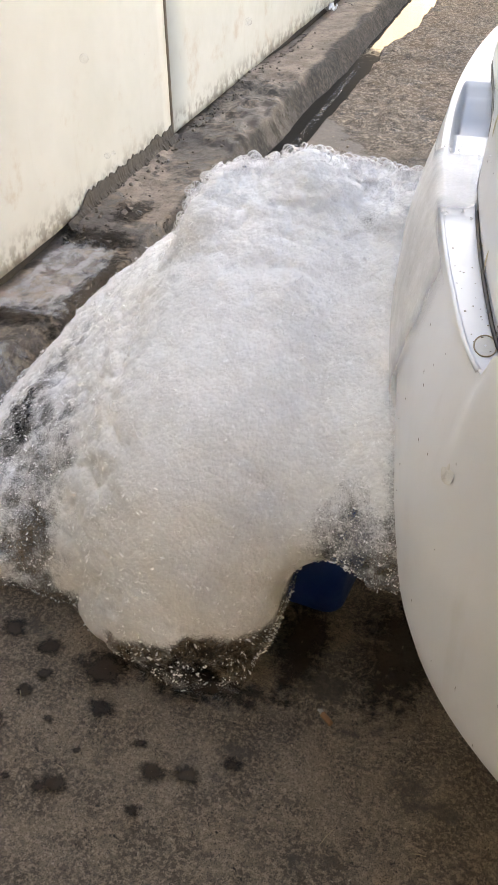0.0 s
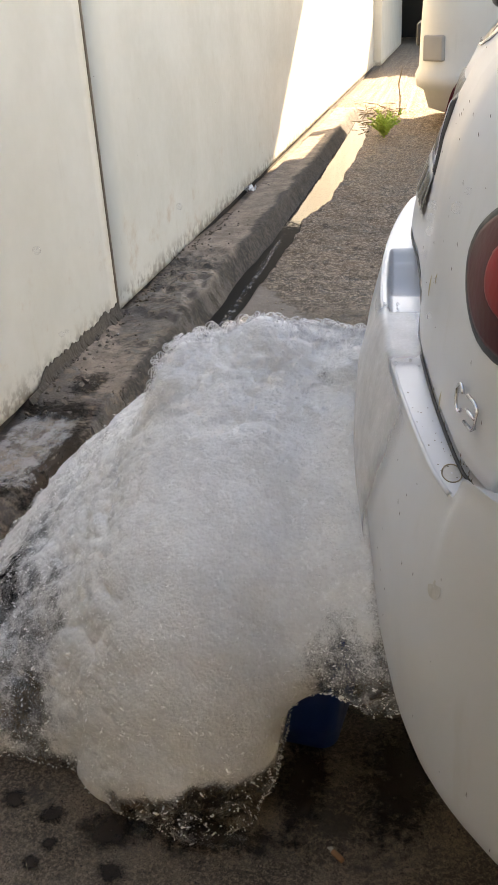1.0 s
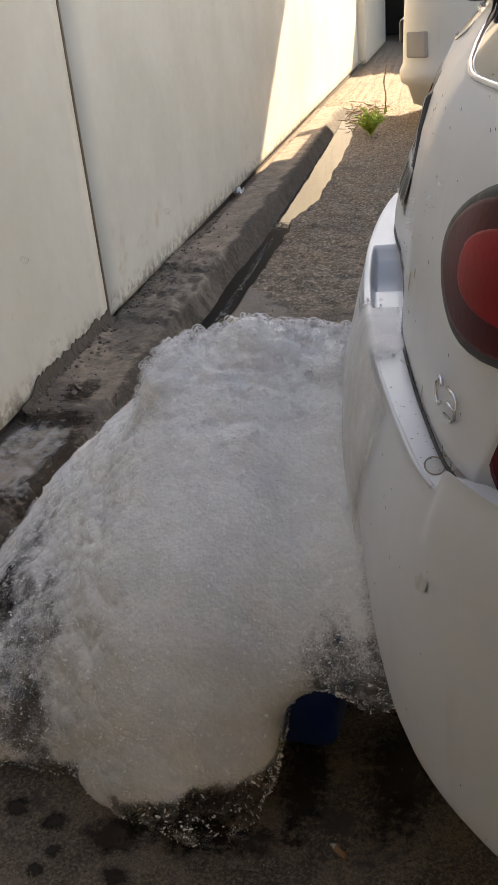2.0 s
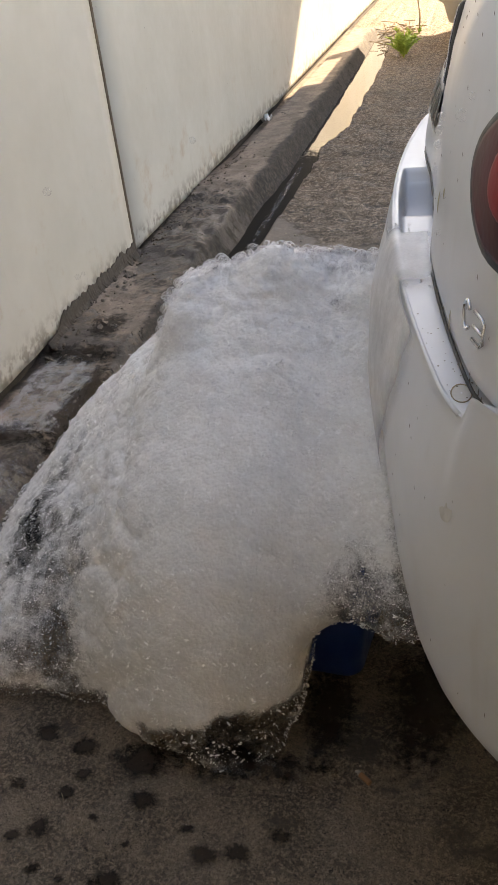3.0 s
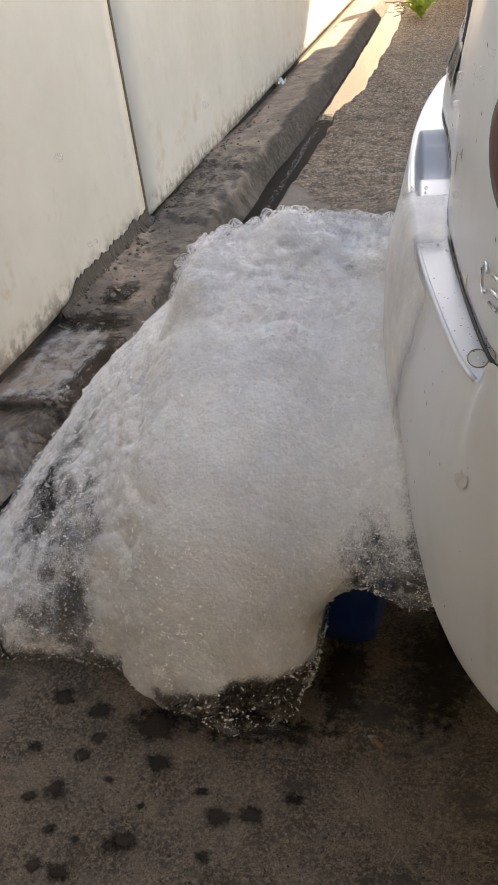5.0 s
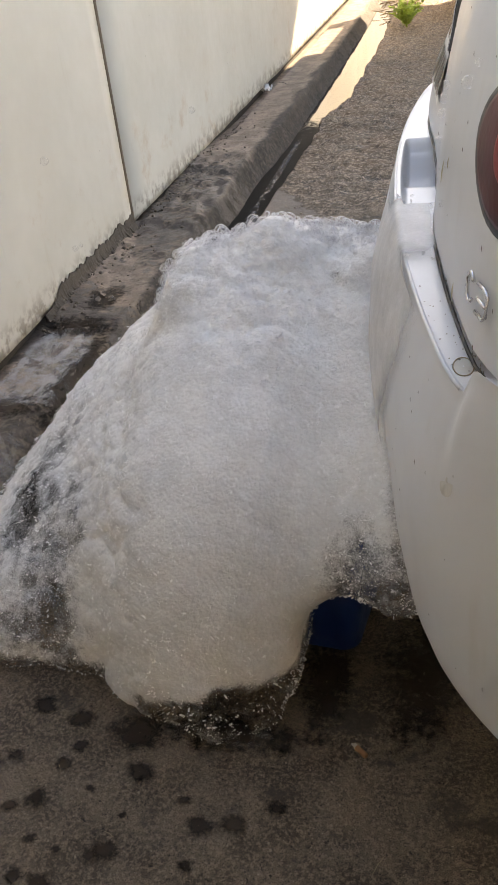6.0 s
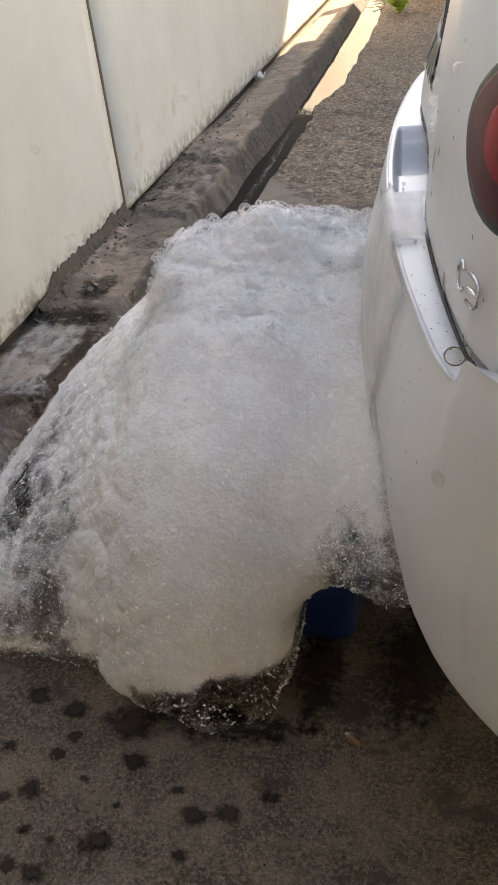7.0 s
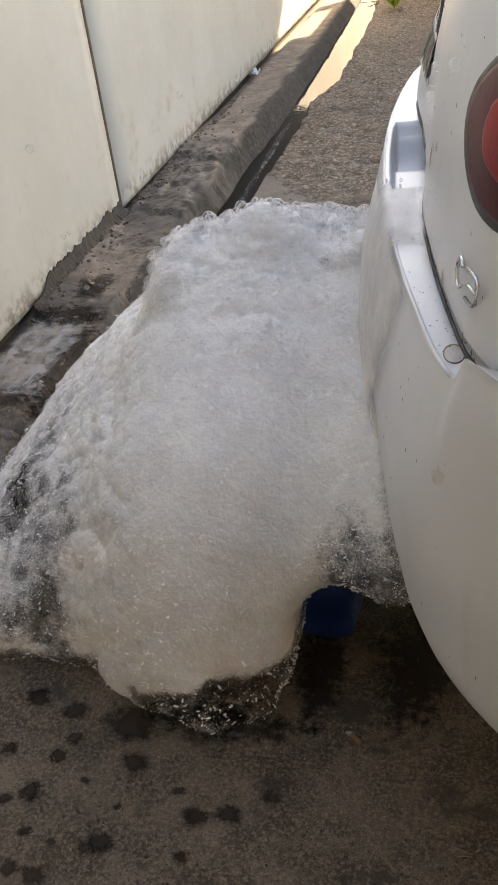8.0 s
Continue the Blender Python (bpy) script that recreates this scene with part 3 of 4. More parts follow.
part("badge_hook", mesh_of("badge_hook", *tube([(gate_x(d, z, 0.004), d, z) for d, z in loop], 0.0017), CHROME), parent=badge)
part("badge_bar", mesh_of("badge_bar", *tube([(gate_x(d, 0.648, 0.004), d, 0.648) for d in (-0.575, -0.581, -0.587, -0.594)], 0.0017), CHROME), parent=badge)

# number plate, with plain bars for its writing
plate = part("number_plate", grid_mesh("number_plate", lambda d, z: (gate_x(d, z, 0.004), d, z), [0.09 + 0.02 * i for i in range(22)], [0.652, 0.654, 0.68, 0.708, 0.710], PLATE), parent=car, label="white number plate with dark bars")
for i, (w, gap) in enumerate(((0.036, 0.02), (0.04, 0.02), (0.026, 0.03), (0.04, 0.02), (0.04, 0.02), (0.036, 0.02))):
    d0 = 0.10 + i * 0.052
    part("plate_bar", grid_mesh("plate_bar", lambda d, z: (gate_x(d, z, 0.006), d, z), [d0, d0 + w * 0.5, d0 + w], [0.660, 0.68, 0.702], BLACK), parent=plate)
def trim_point(u, v, lift=0.0):
    z = 0.716 + 0.118 * v
    d = 0.09 - 0.10 * v + u * (0.42 + 0.10 * v)
    edge = min(1.0, 12 * v, 12 * (1 - v), 25 * u + 0.001)
    return (gate_x(d, z, 0.0075 * max(0.0, edge) ** 0.5 - 0.001 + lift), d, z)


trim = part("handle_trim", grid_mesh("handle_trim", trim_point, [0, 0.01, 0.03, 0.06, 0.1] + [0.15 + 0.05 * i for i in range(18)], [0, 0.02, 0.05, 0.1, 0.3, 0.5, 0.7, 0.9, 0.95, 0.98, 1.0], BLACK), parent=car, label="glossy black handle strip")
part("trim_edge", mesh_of("trim_edge", *tube([trim_point(0.035, 0.05 + 0.045 * i, 0.0005) for i in range(21)], 0.0014), CHROME), parent=trim)


def window_point(d, z):
    return (rear_plan(d) + gate_out(z) + 0.078 - 0.008, d * lerp_table(z, [(0.9, 0.97), (1.15, 0.875), (1.3, 0.775)]), z)


pane = part("rear_window", grid_mesh("rear_window", window_point, [-0.60 + 0.04 * i for i in range(31)], [0.925, 0.95, 1.0, 1.05, 1.1, 1.15, 1.2, 1.25, 1.28], GLASS_DARK), parent=car, label="dark tinted rear window")
part("window_seal", mesh_of("window_seal", *tube([window_point(-0.60 + 0.04 * i, 0.922) for i in range(31)] + [window_point(0.6, 0.95 + 0.05 * i) for i in range(7)], 0.007), CHROME), parent=pane)
part("gate_top", grid_mesh("gate_top", lambda u, z: (gate_x(u * 0.60, z) + 0.012 * step(z, 0.93, 0.96), u * 0.60, z), gu, [0.95, 0.952], PAINT), parent=gate)
# the lower corner of the glass, its bright seal and the foot of the wiper
def glass_low(d):
    return 0.936 - 0.058 * step(abs(d), 0.02, 0.36)


part("glass_corner", grid_mesh("glass_corner", lambda d, u: (gate_x(d, glass_low(d) + (0.955 - glass_low(d)) * u, 0.0015), d, glass_low(d) + (0.955 - glass_low(d)) * u), [-0.52 + 0.02 * i for i in range(53)], [0, 0.25, 0.5, 0.75, 1.0], GLASS_DARK), parent=pane)
part("glass_seal", mesh_of("glass_seal", *tube([(gate_x(d, glass_low(d), 0.001), d, glass_low(d)) for d in [-0.52 + 0.02 * i for i in range(53)]], 0.0035, 8), CHROME), parent=pane)
wiper = part("rear_wiper", box((0.050, 0.060, 0.052), (0.158, 0.005, 0.962), 0.012, 3), BLACK, car, "black rear wiper on its pivot")
part("wiper_arm", mesh_of("wiper_arm", *tube([(0.150, 0.0, 0.985), (0.165, -0.04, 1.02), (0.215, -0.12, 1.075), (0.245, -0.22, 1.10)], [0.014, 0.011, 0.009, 0.006], 10), BLACK), parent=wiper)
for s_ in (-1, 1):
    part("side_window", grid_mesh("side_window", lambda x, z: (x + (z - 0.93) * (0.9 - 0.25 * x), s_ * (lerp_table(z, [(0.9, 0.775), (1.15, 0.70), (1.3, 0.62)]) + 0.006), z), [0.55 + 0.2 * i for i in range(10)], [0.94, 1.05, 1.15, 1.26], GLASS_DARK), parent=car)
part("windscreen", grid_mesh("windscreen", lambda y, z: (lerp_table(z, [(0.95, 2.55), (1.15, 2.2), (1.3, 1.85)]) - 0.45 + 0.45 * math.sqrt(max(0, 1 - (abs(y) / 0.72) ** 3.6)) + 0.012, y * lerp_table(z, [(0.95, 0.98), (1.3, 0.80)]), z), [-0.62 + 0.062 * i for i in range(21)], [0.98, 1.05, 1.15, 1.25, 1.29], GLASS_DARK), parent=car)

for wx in (0.66, 3.05):
    for s_ in (-1, 1):
        prof = [(0.20, -0.10), (0.27, -0.10), (0.29, -0.07), (0.293, 0), (0.29, 0.07), (0.27, 0.10), (0.20, 0.10)]
        ang = [2 * math.pi * i / 32 for i in range(33)]
        wheel = part("wheel", grid_mesh("wheel", lambda a, i: (wx + prof[i][0] * math.cos(a), s_ * 0.715 + prof[i][1], 0.293 + prof[i][0] * math.sin(a)), ang, range(7), RUBBER), parent=car)
        rim = [(0.205, 0.09), (0.19, 0.085), (0.17, 0.05), (0.06, 0.07), (0.04, 0.09), (0.002, 0.092)]
        part("rim", grid_mesh("rim", lambda a, i: (wx + rim[i][0] * math.cos(a), s_ * (0.715 + rim[i][1]), 0.293 + rim[i][0] * math.sin(a)), ang, range(6), ALLOY), parent=wheel)

# oval plug on the bumper shelf and scattered dirt
PLUG = plain("yellowed_plastic", (0.62, 0.61, 0.57), 0.5, 0.0, 0.3, 80)
plug_c = (rear_plan(-0.575) + 0.014, -0.572, 0.584)
ring = [(plug_c[0] + 0.0085 * math.cos(a), plug_c[1] + 0.016 * math.sin(a), plug_c[2] + 0.0015) for a in [2 * math.pi * i / 28 for i in range(29)]]
plug = part("bumper_plug", mesh_of("bumper_plug", *tube(ring, 0.0006, 6), STRAW), parent=car, label="small oval plug with a grimy edge")
part("plug_face", grid_mesh("plug_face", lambda a, r: (plug_c[0] + 0.008 * r * math.cos(a), plug_c[1] + 0.0155 * r * math.sin(a), plug_c[2] + 0.0018 - 0.0006 * r), [2 * math.pi * i / 24 for i in range(25)], [1, 0.6, 0.1], PLUG), parent=plug)
rnd = random.Random(5)
fv, ff = [], []
for i in range(56):
    if i < 26:
        d, z = rnd.uniform(-0.76, -0.45), rnd.uniform(0.27, 0.56)
        base = Vector((rear_plan(d) + bumper_out(z) - 0.0006, d, z))
    else:
        d, z = rnd.uniform(-0.62, 0.1), rnd.uniform(0.60, 0.90)
        base = Vector((gate_x(d, z, 0.0008), d, z))
    w, hgt = rnd.uniform(0.0005, 0.0017), rnd.uniform(0.0008, 0.0032)
    o = len(fv)
    for k in range(6):
        a = 2 * math.pi * k / 6
        fv.append(base + Vector((-0.0004, w * math.cos(a), hgt * math.sin(a))))
    fv.append(base + Vector((-0.0009, 0, 0)))
    ff += [(o + k, o + (k + 1) % 6, o + 6) for k in range(6)]
tagged(part("dirt_flecks", mesh_of("dirt_flecks", fv, ff, DIRT_AND_GAP), parent=car), "dark dirt flecks on the paint", kind="stuff")

# yellowed drips on the tailgate and a few larger chips along its lower edge
GRIME = plain("brown_grime", (0.16, 0.135, 0.105), 0.8)
DRIP = plain("yellowed_drip", (0.66, 0.60, 0.44), 0.25, 0.0, 0.3, 200)
for d, z, w, hgt in ((-0.305, 0.672, 0.0030, 0.013), (-0.462, 0.605, 0.0024, 0.010), (-0.340, 0.690, 0.0012, 0.006)):
    part("dried_drip", grid_mesh("dried_drip", lambda a, r: (gate_x(d, z + hgt * r * math.sin(a), 0.0012 * (1 - r * r) + 0.0002), d + w * r * math.cos(a) * (1 - 0.5 * math.sin(a)), z + hgt * r * math.sin(a)), [-2 * math.pi * i / 16 for i in range(17)], [1.0, 0.7, 0.4, 0.05], DRIP), parent=gate, label="yellowed dried drip")
def on_bumper(d, z, proud):
    return rear_plan(d) + bumper_out(z) - proud


part("dried_drip", grid_mesh("dried_drip", lambda a, r: (on_bumper(-0.632, 0.508 + 0.012 * r * math.sin(a), 0.0003 * (1 - r * r) + 0.0003) + rear_plan(-0.632 + 0.009 * r * math.cos(a)) - rear_plan(-0.632), -0.632 + (0.009 + 0.003 * math.sin(2 * a + 1)) * r * math.cos(a), 0.508 + 0.012 * r * math.sin(a)), [-2 * math.pi * i / 20 for i in range(21)], [1.0, 0.85, 0.6, 0.05], plain("dried_soap", (0.62, 0.615, 0.59), 0.35, 0.0, 0.25, 150)), parent=bumper, label="dried soap blotch")
rnd = random.Random(8)
fv, ff = [], []
for i in range(30):
    d = -0.60 + 0.30 * rnd.random() ** 1.6
    base, w, hgt = Vector((gate_x(d, 0.598, 0.0008), d, 0.594 + 0.010 * rnd.random() ** 2)), rnd.uniform(0.0008, 0.0022), rnd.uniform(0.0012, 0.0042)
    o = len(fv)
    fv += [base + Vector((-0.0003, w * math.cos(k * 1.047) * rnd.uniform(0.6, 1), hgt * math.sin(k * 1.047))) for k in range(6)] + [base + Vector((-0.0012, 0, 0))]
    ff += [(o + k, o + (k + 1) % 6, o + 6) for k in range(6)]
for i in range(26):
    d, w = -0.40 - 0.19 * rnd.random(), rnd.uniform(0.0003, 0.0011)
    base = Vector(bumper_point(d, 1.08 + 0.42 * rnd.random())) + Vector((0, 0, 0.0005))
    o = len(fv)
    fv += [base + Vector((w * math.cos(k * 1.047), 1.6 * w * math.sin(k * 1.047) * rnd.uniform(0.5, 1), 0)) for k in range(6)] + [base + Vector((0, 0, 0.0004))]
    ff += [(o + k, o + (k + 1) % 6, o + 6) for k in range(6)]
tagged(part("grime_chips", mesh_of("grime_chips", fv, ff, GRIME), parent=car), "brown grime along the tailgate gap", kind="stuff")

# ---- the blue tub ----
tub = thing("plastic_tub", (-0.245, 1.015, 0.0), "dark blue plastic tub buried under the foam", "tub", rz=-7)


def rounded_loop(hx, hy, r, z, n=8):
    pts = []
    for cx, cy, a0 in ((hx - r, hy - r, 0), (r - hx, hy - r, 90), (r - hx, r - hy, 180), (hx - r, r - hy, 270)):
        for i in range(n + 1):
            a = radians(a0 + 90 * i / n)
            pts.append((cx + r * math.cos(a), cy + r * math.sin(a), z))
    return pts


def loft(name, loops, caps):
    k = len(loops[0])
    faces = [(j * k + i, j * k + (i + 1) % k, (j + 1) * k + (i + 1) % k, (j + 1) * k + i) for j in range(len(loops) - 1) for i in range(k)]
    if caps:
        faces += [tuple(range(k))[::-1], tuple(range((len(loops) - 1) * k, len(loops) * k))]
    return mesh_of(name, [v for l in loops for v in l], faces, BLUE)


part("tub_shell", loft("tub_shell", [rounded_loop(0.192, 0.125, 0.022, 0.006), rounded_loop(0.198, 0.133, 0.026, 0.012), rounded_loop(0.208, 0.145, 0.030, 0.205), rounded_loop(0.203, 0.140, 0.028, 0.205), rounded_loop(0.193, 0.128, 0.024, 0.02)], True), parent=tub)
part("rim", loft("rim", [rounded_loop(0.209, 0.146, 0.030, 0.196), rounded_loop(0.220, 0.157, 0.036, 0.198), rounded_loop(0.222, 0.159, 0.037, 0.206), rounded_loop(0.218, 0.155, 0.036, 0.212), rounded_loop(0.206, 0.143, 0.030, 0.212), rounded_loop(0.203, 0.140, 0.028, 0.205)], False), parent=tub)

# ---- the foam ----
RIDGE = [(0.0, 0.0), (0.01, 0.10), (0.035, 0.19), (0.075, 0.265), (0.13, 0.325), (0.20, 0.375), (0.29, 0.425), (0.38, 0.472), (0.465, 0.510), (0.53, 0.515), (0.62, 0.475), (0.72, 0.34), (0.80, 0.0)]
WIDE = [(-0.80, 0.0), (-0.74, 0.10), (-0.66, 0.30), (-0.58, 0.45), (-0.50, 0.58), (-0.425, 0.76), (-0.35, 0.93), (-0.29, 0.96), (-0.26, 0.97), (-0.17, 0.985), (-0.12, 0.95), (-0.04, 0.97), (0.06, 0.99)]
FRONT = [(-0.8, 0.92), (-0.7, 0.86), (-0.6, 0.775), (-0.46, 0.79), (-0.405, 0.775), (-0.355, 0.738), (-0.305, 0.710), (-0.246, 0.692), (-0.173, 0.71), (-0.13, 0.735), (-0.06, 0.725), (0.0, 0.685), (0.06, 0.65)]
SHOULDER = [(-0.50, 0.31), (-0.44, 0.335), (-0.405, 0.36), (-0.37, 0.45), (-0.34, 0.60)]
UNDER = [(-0.155, 0.0), (-0.142, 0.09), (-0.125, 0.155), (-0.10, 0.180), (-0.03, 0.190), (0.06, 0.210)]


def foam_top(x, y):
    return min(lerp_table(x, WIDE) * lerp_table(y - lerp_table(x, FRONT), RIDGE), lerp_table(x, SHOULDER))


def ball_cluster(balls, sub):
    bm = bmesh.new()
    bmesh.ops.create_icosphere(bm, subdivisions=sub, radius=1)
    co = np.array([v.co[:] for v in bm.verts])
    fc = np.array([[v.index for v in f.verts] for f in bm.faces])
    bm.free()
    balls = np.array(balls)
    verts = (balls[:, None, :3] + co[None] * balls[:, None, 3:4]).reshape(-1, 3)
    faces = (fc[None] + (np.arange(len(balls)) * len(co))[:, None, None]).reshape(-1, 3)
    return verts, faces


def quick_mesh(name, verts, faces, material):
    me = bpy.data.meshes.new(name)
    n = len(faces)
    me.vertices.add(len(verts))
    me.vertices.foreach_set("co", np.asarray(verts, dtype=np.float32).ravel())
    me.loops.add(n * 3)
    me.loops.foreach_set("vertex_index", np.asarray(faces, dtype=np.int32).ravel())
    me.polygons.add(n)
    me.polygons.foreach_set("loop_start", np.arange(n, dtype=np.int32) * 3)
    me.update(calc_edges=True)
    me.polygons.foreach_set("use_smooth", [True] * n)
    me.materials.append(material)
    return me


rnd = random.Random(11)
balls = []
x = -0.80
while x < 0.02:
    y = 0.68
    while y < 1.5:
        px_, py_ = x + rnd.uniform(-0.004, 0.004), y + rnd.uniform(-0.004, 0.004)
        limit = -0.0328 - 0.0576 * (py_ - 1.22) + rear_plan(py_ - 1.22) + 0.055
        top = foam_top(px_, py_)
        low = lerp_table(px_, UNDER) if py_ < 1.25 else 0.0
        if px_ < limit and top > low + 0.03:
            z = top
            while z > low:
                r = min(rnd.uniform(0.021, 0.025), max(0.012, (top - low) * 0.5))
                balls.append((px_, py_, max(z - r, r * 0.3, low + r * 0.7 if low else 0.0), r))
                z -= 0.028
        elif px_ < limit and top > 0.012 and low == 0:
            balls.append((px_, py_, 0.006, max(0.010, top)))
        y += 0.024
    x += 0.024
# bigger lumps on the crest and shoulders
for cx, cy, cz, cr in ((-0.315, 1.16, 0.468, 0.042), (-0.325, 1.125, 0.445, 0.045), (-0.20, 1.19, 0.468, 0.07), (-0.24, 1.185, 0.455, 0.055), (-0.155, 1.18, 0.448, 0.05), (-0.06, 1.16, 0.455, 0.05)):
    balls.append((cx, cy, cz, cr))
fverts, ffaces = ball_cluster(balls, 1)
raw = new("raw_foam", quick_mesh("raw_foam", fverts, ffaces, FOAM))
remesh = raw.modifiers.new("voxels", "REMESH")
remesh.mode, remesh.voxel_size = "VOXEL", 0.0042
relax = raw.modifiers.new("relax", "SMOOTH")
relax.factor, relax.iterations = 0.5, 260
foam_mesh = bpy.data.meshes.new_from_object(raw.evaluated_get(bpy.context.evaluated_depsgraph_get()))
bpy.data.objects.remove(raw)
foam_mesh.name = "foam_body"
foam_mesh.materials.clear()
foam_mesh.materials.append(FOAM)
count = len(foam_mesh.vertices)
co = np.empty(count * 3, dtype=np.float32)
foam_mesh.vertices.foreach_get("co", co)
co = co.reshape(-1, 3)
nor = np.empty(count * 3, dtype=np.float32)
foam_mesh.vertex_normals.foreach_get("vector", nor)
nor = nor.reshape(-1, 3)
cover = np.ones(count, dtype=np.float32)


def puffs(p, size, warp):
    """Rounded heads, like those of a cauliflower, 0 in the creases and 1 on top."""
    q = p / size
    q = q + Vector((noise.noise(q * 0.7), noise.noise(q * 0.7 + Vector((5, 0, 0))), noise.noise(q * 0.7 + Vector((0, 9, 0))))) * warp
    near = noise.voronoi(q)[0][0]
    return math.sqrt(max(0.0, 1 - min(1.0, near / 0.85) ** 2))


for i in range(count):
    p, q = Vector(co[i].tolist()), nor[i]
    px_, py_, pz_ = p
    loose = max(step(pz_, 0.36, 0.50), step(-float(q[0]), 0.25, 0.7), step(-px_, 0.36, 0.46), 0.4 - 0.4 * step(pz_, 0.05, 0.16))
    rise = (0.0012 + 0.0085 * loose) * (puffs(p, 0.052, 0.5) - 0.5) + (0.0012 + 0.0052 * loose) * (puffs(p + Vector((3, 1, 2)), 0.021, 0.5) - 0.5)
    rise += (0.0008 + 0.0018 * loose) * (puffs(p, 0.010, 0.4) - 0.5) + (0.002 + 0.004 * loose) * fbm(px_ * 9, py_ * 9, pz_ * 9, 3)
    co[i] += q * (0.0055 + rise)
    soak = 0.5 + 0.9 * noise.noise(Vector((px_ * 11, py_ * 11, pz_ * 11 + 4)))
    thin = (0.32 + 0.42 * soak) * step(-px_, 0.36, 0.47) * (1 - step(pz_, 0.15, 0.33)) * (1 - 0.6 * step(-px_, 0.56, 0.68))
    thin = max(thin, (0.66 + 0.2 * soak) * (1 - step(pz_, 0.008, 0.07)) * step(-px_, 0.36, 0.42))
    low_edge = 0.024 + 0.055 * step(px_, -0.35, -0.19)
    thin = max(thin, (0.70 + 0.14 * soak) * (1 - step(pz_, low_edge, low_edge + 0.045)) * step(px_, -0.40, -0.30))
    thin = max(thin, (0.62 + 0.25 * soak) * step(px_, -0.14, -0.05) * (1 - step(pz_, 0.205, 0.36)))
    thin = max(thin, (0.28 + 0.25 * soak) * step(px_, -0.045, 0.01))
    thin = max(thin, (0.10 + 0.36 * soak) * step(px_, -0.16, -0.10) * step(pz_, 0.425, 0.465))
    cover[i] = 1.0 - thin
foam_mesh.vertices.foreach_set("co", co.ravel())
foam_mesh.attributes.new("cover", "FLOAT", "POINT").data.foreach_set("value", cover)
foam_mesh.polygons.foreach_set("use_smooth", [True] * len(foam_mesh.polygons))
foam_mesh.update()
pile = thing("foam_pile", (0, 0, 0), "tall heap of white soap foam beside the car bumper", "foam", kind="stuff")
part("foam_body", foam_mesh, parent=pile)

# froth, then white flakes, rings and arcs standing in for glints and bright rims
froth, beads, large, ticks = [], [], [], []
for i in rnd.choices(range(count), k=210000):
    p, q = Vector(co[i].tolist()), Vector(nor[i].tolist())
    if p.z < 0.004:
        continue
    crest = step(p.z, 0.38, 0.50)
    rim = max(crest, step(-q.x, 0.45, 0.8), step(q.y, 0.1, 0.5))
    sparse = 1 - step(float(cover[i]), 0.45, 0.85)
    cluster = step(noise.noise(p * 38) + 0.5 * noise.noise(p * 90), -0.05, 0.55)
    pick = rnd.random()
    if pick < 0.34:
        if rnd.random() < 0.10 + 0.45 * crest + 0.25 * rim * (1 - sparse) + 0.2 * sparse:
            r = rnd.uniform(0.0004, 0.0010)
            froth.append((*(p + q * r * rnd.uniform(-0.7, 0.3)), r))
    elif pick < 0.70:
        if rnd.random() < 0.12 + 0.62 * cluster + 0.12 * sparse:
            r = 0.0006 + 0.0022 * rnd.random() ** 2.2
            beads.append((*(p + q * (0.0008 + r * rnd.uniform(0.0, 0.6))), r))
    elif rnd.random() < 0.08 * cluster + 0.45 * crest + 0.05 * sparse:
        r = 0.0009 + (0.0010 + 0.0045 * crest) * rnd.random() ** 2
        ticks.append((*(p + q * r * rnd.uniform(0.0, 0.5)), r))
    if q.x < -0.35 and p.z > 0.25 and rnd.random() < 0.004:
        r = 0.002 + 0.006 * rnd.random() ** 2
        large.append((*(p + q * r * rnd.uniform(0.0, 0.7)), r))
    if p.z > 0.42 and q.y > -0.15 and rnd.random() < 0.08:
        r = 0.0022 + 0.0085 * rnd.random() ** 2.4
        large.append((*(p + q * r * rnd.uniform(0.1, 0.9)), r))
    elif p.z > 0.39 and rnd.random() < 0.012:
        r = 0.0015 + 0.0035 * rnd.random() ** 2
        large.append((*(p + q * r * rnd.uniform(0.3, 0.9)), r))
# a skin of bubbles running onto the bumper shelf
for i in range(26):
    yy, r = rnd.uniform(0.88, 1.12), rnd.uniform(0.0012, 0.0036)
    d = yy - 1.22
    x = -0.0328 - 0.0576 * d + rear_plan(d) + rnd.uniform(-0.002, 0.03)
    large.append((x, yy, 0.586 + r * rnd.uniform(0.2, 1.0), r))


def flake_cluster(balls):
    """Flat bubble tops along the heap's slope, white to stand in for sky glints."""
    verts, faces = ball_cluster(balls, 1)
    at = np.repeat(np.array(balls)[:, :3], 12, axis=0)
    turns = np.repeat(np.array([rnd.uniform(0, math.pi) for ball in balls]), 12)
    tilt = np.repeat(np.array([[rnd.gauss(0, 0.28), rnd.gauss(0.05, 0.28)] for ball in balls]), 12, axis=0)
    long = np.repeat(np.array([rnd.uniform(0.7, 1.6) for ball in balls]), 12)
    off = verts - at
    u, v, w = off[:, 0] * long, off[:, 1] * 0.6, off[:, 2] * 0.14
    flat = np.stack([u * np.cos(turns) - v * np.sin(turns), u * np.sin(turns) + v * np.cos(turns), w], -1)
    flat[:, 2] += flat[:, 0] * tilt[:, 0] + flat[:, 1] * tilt[:, 1]
    return at + flat, faces


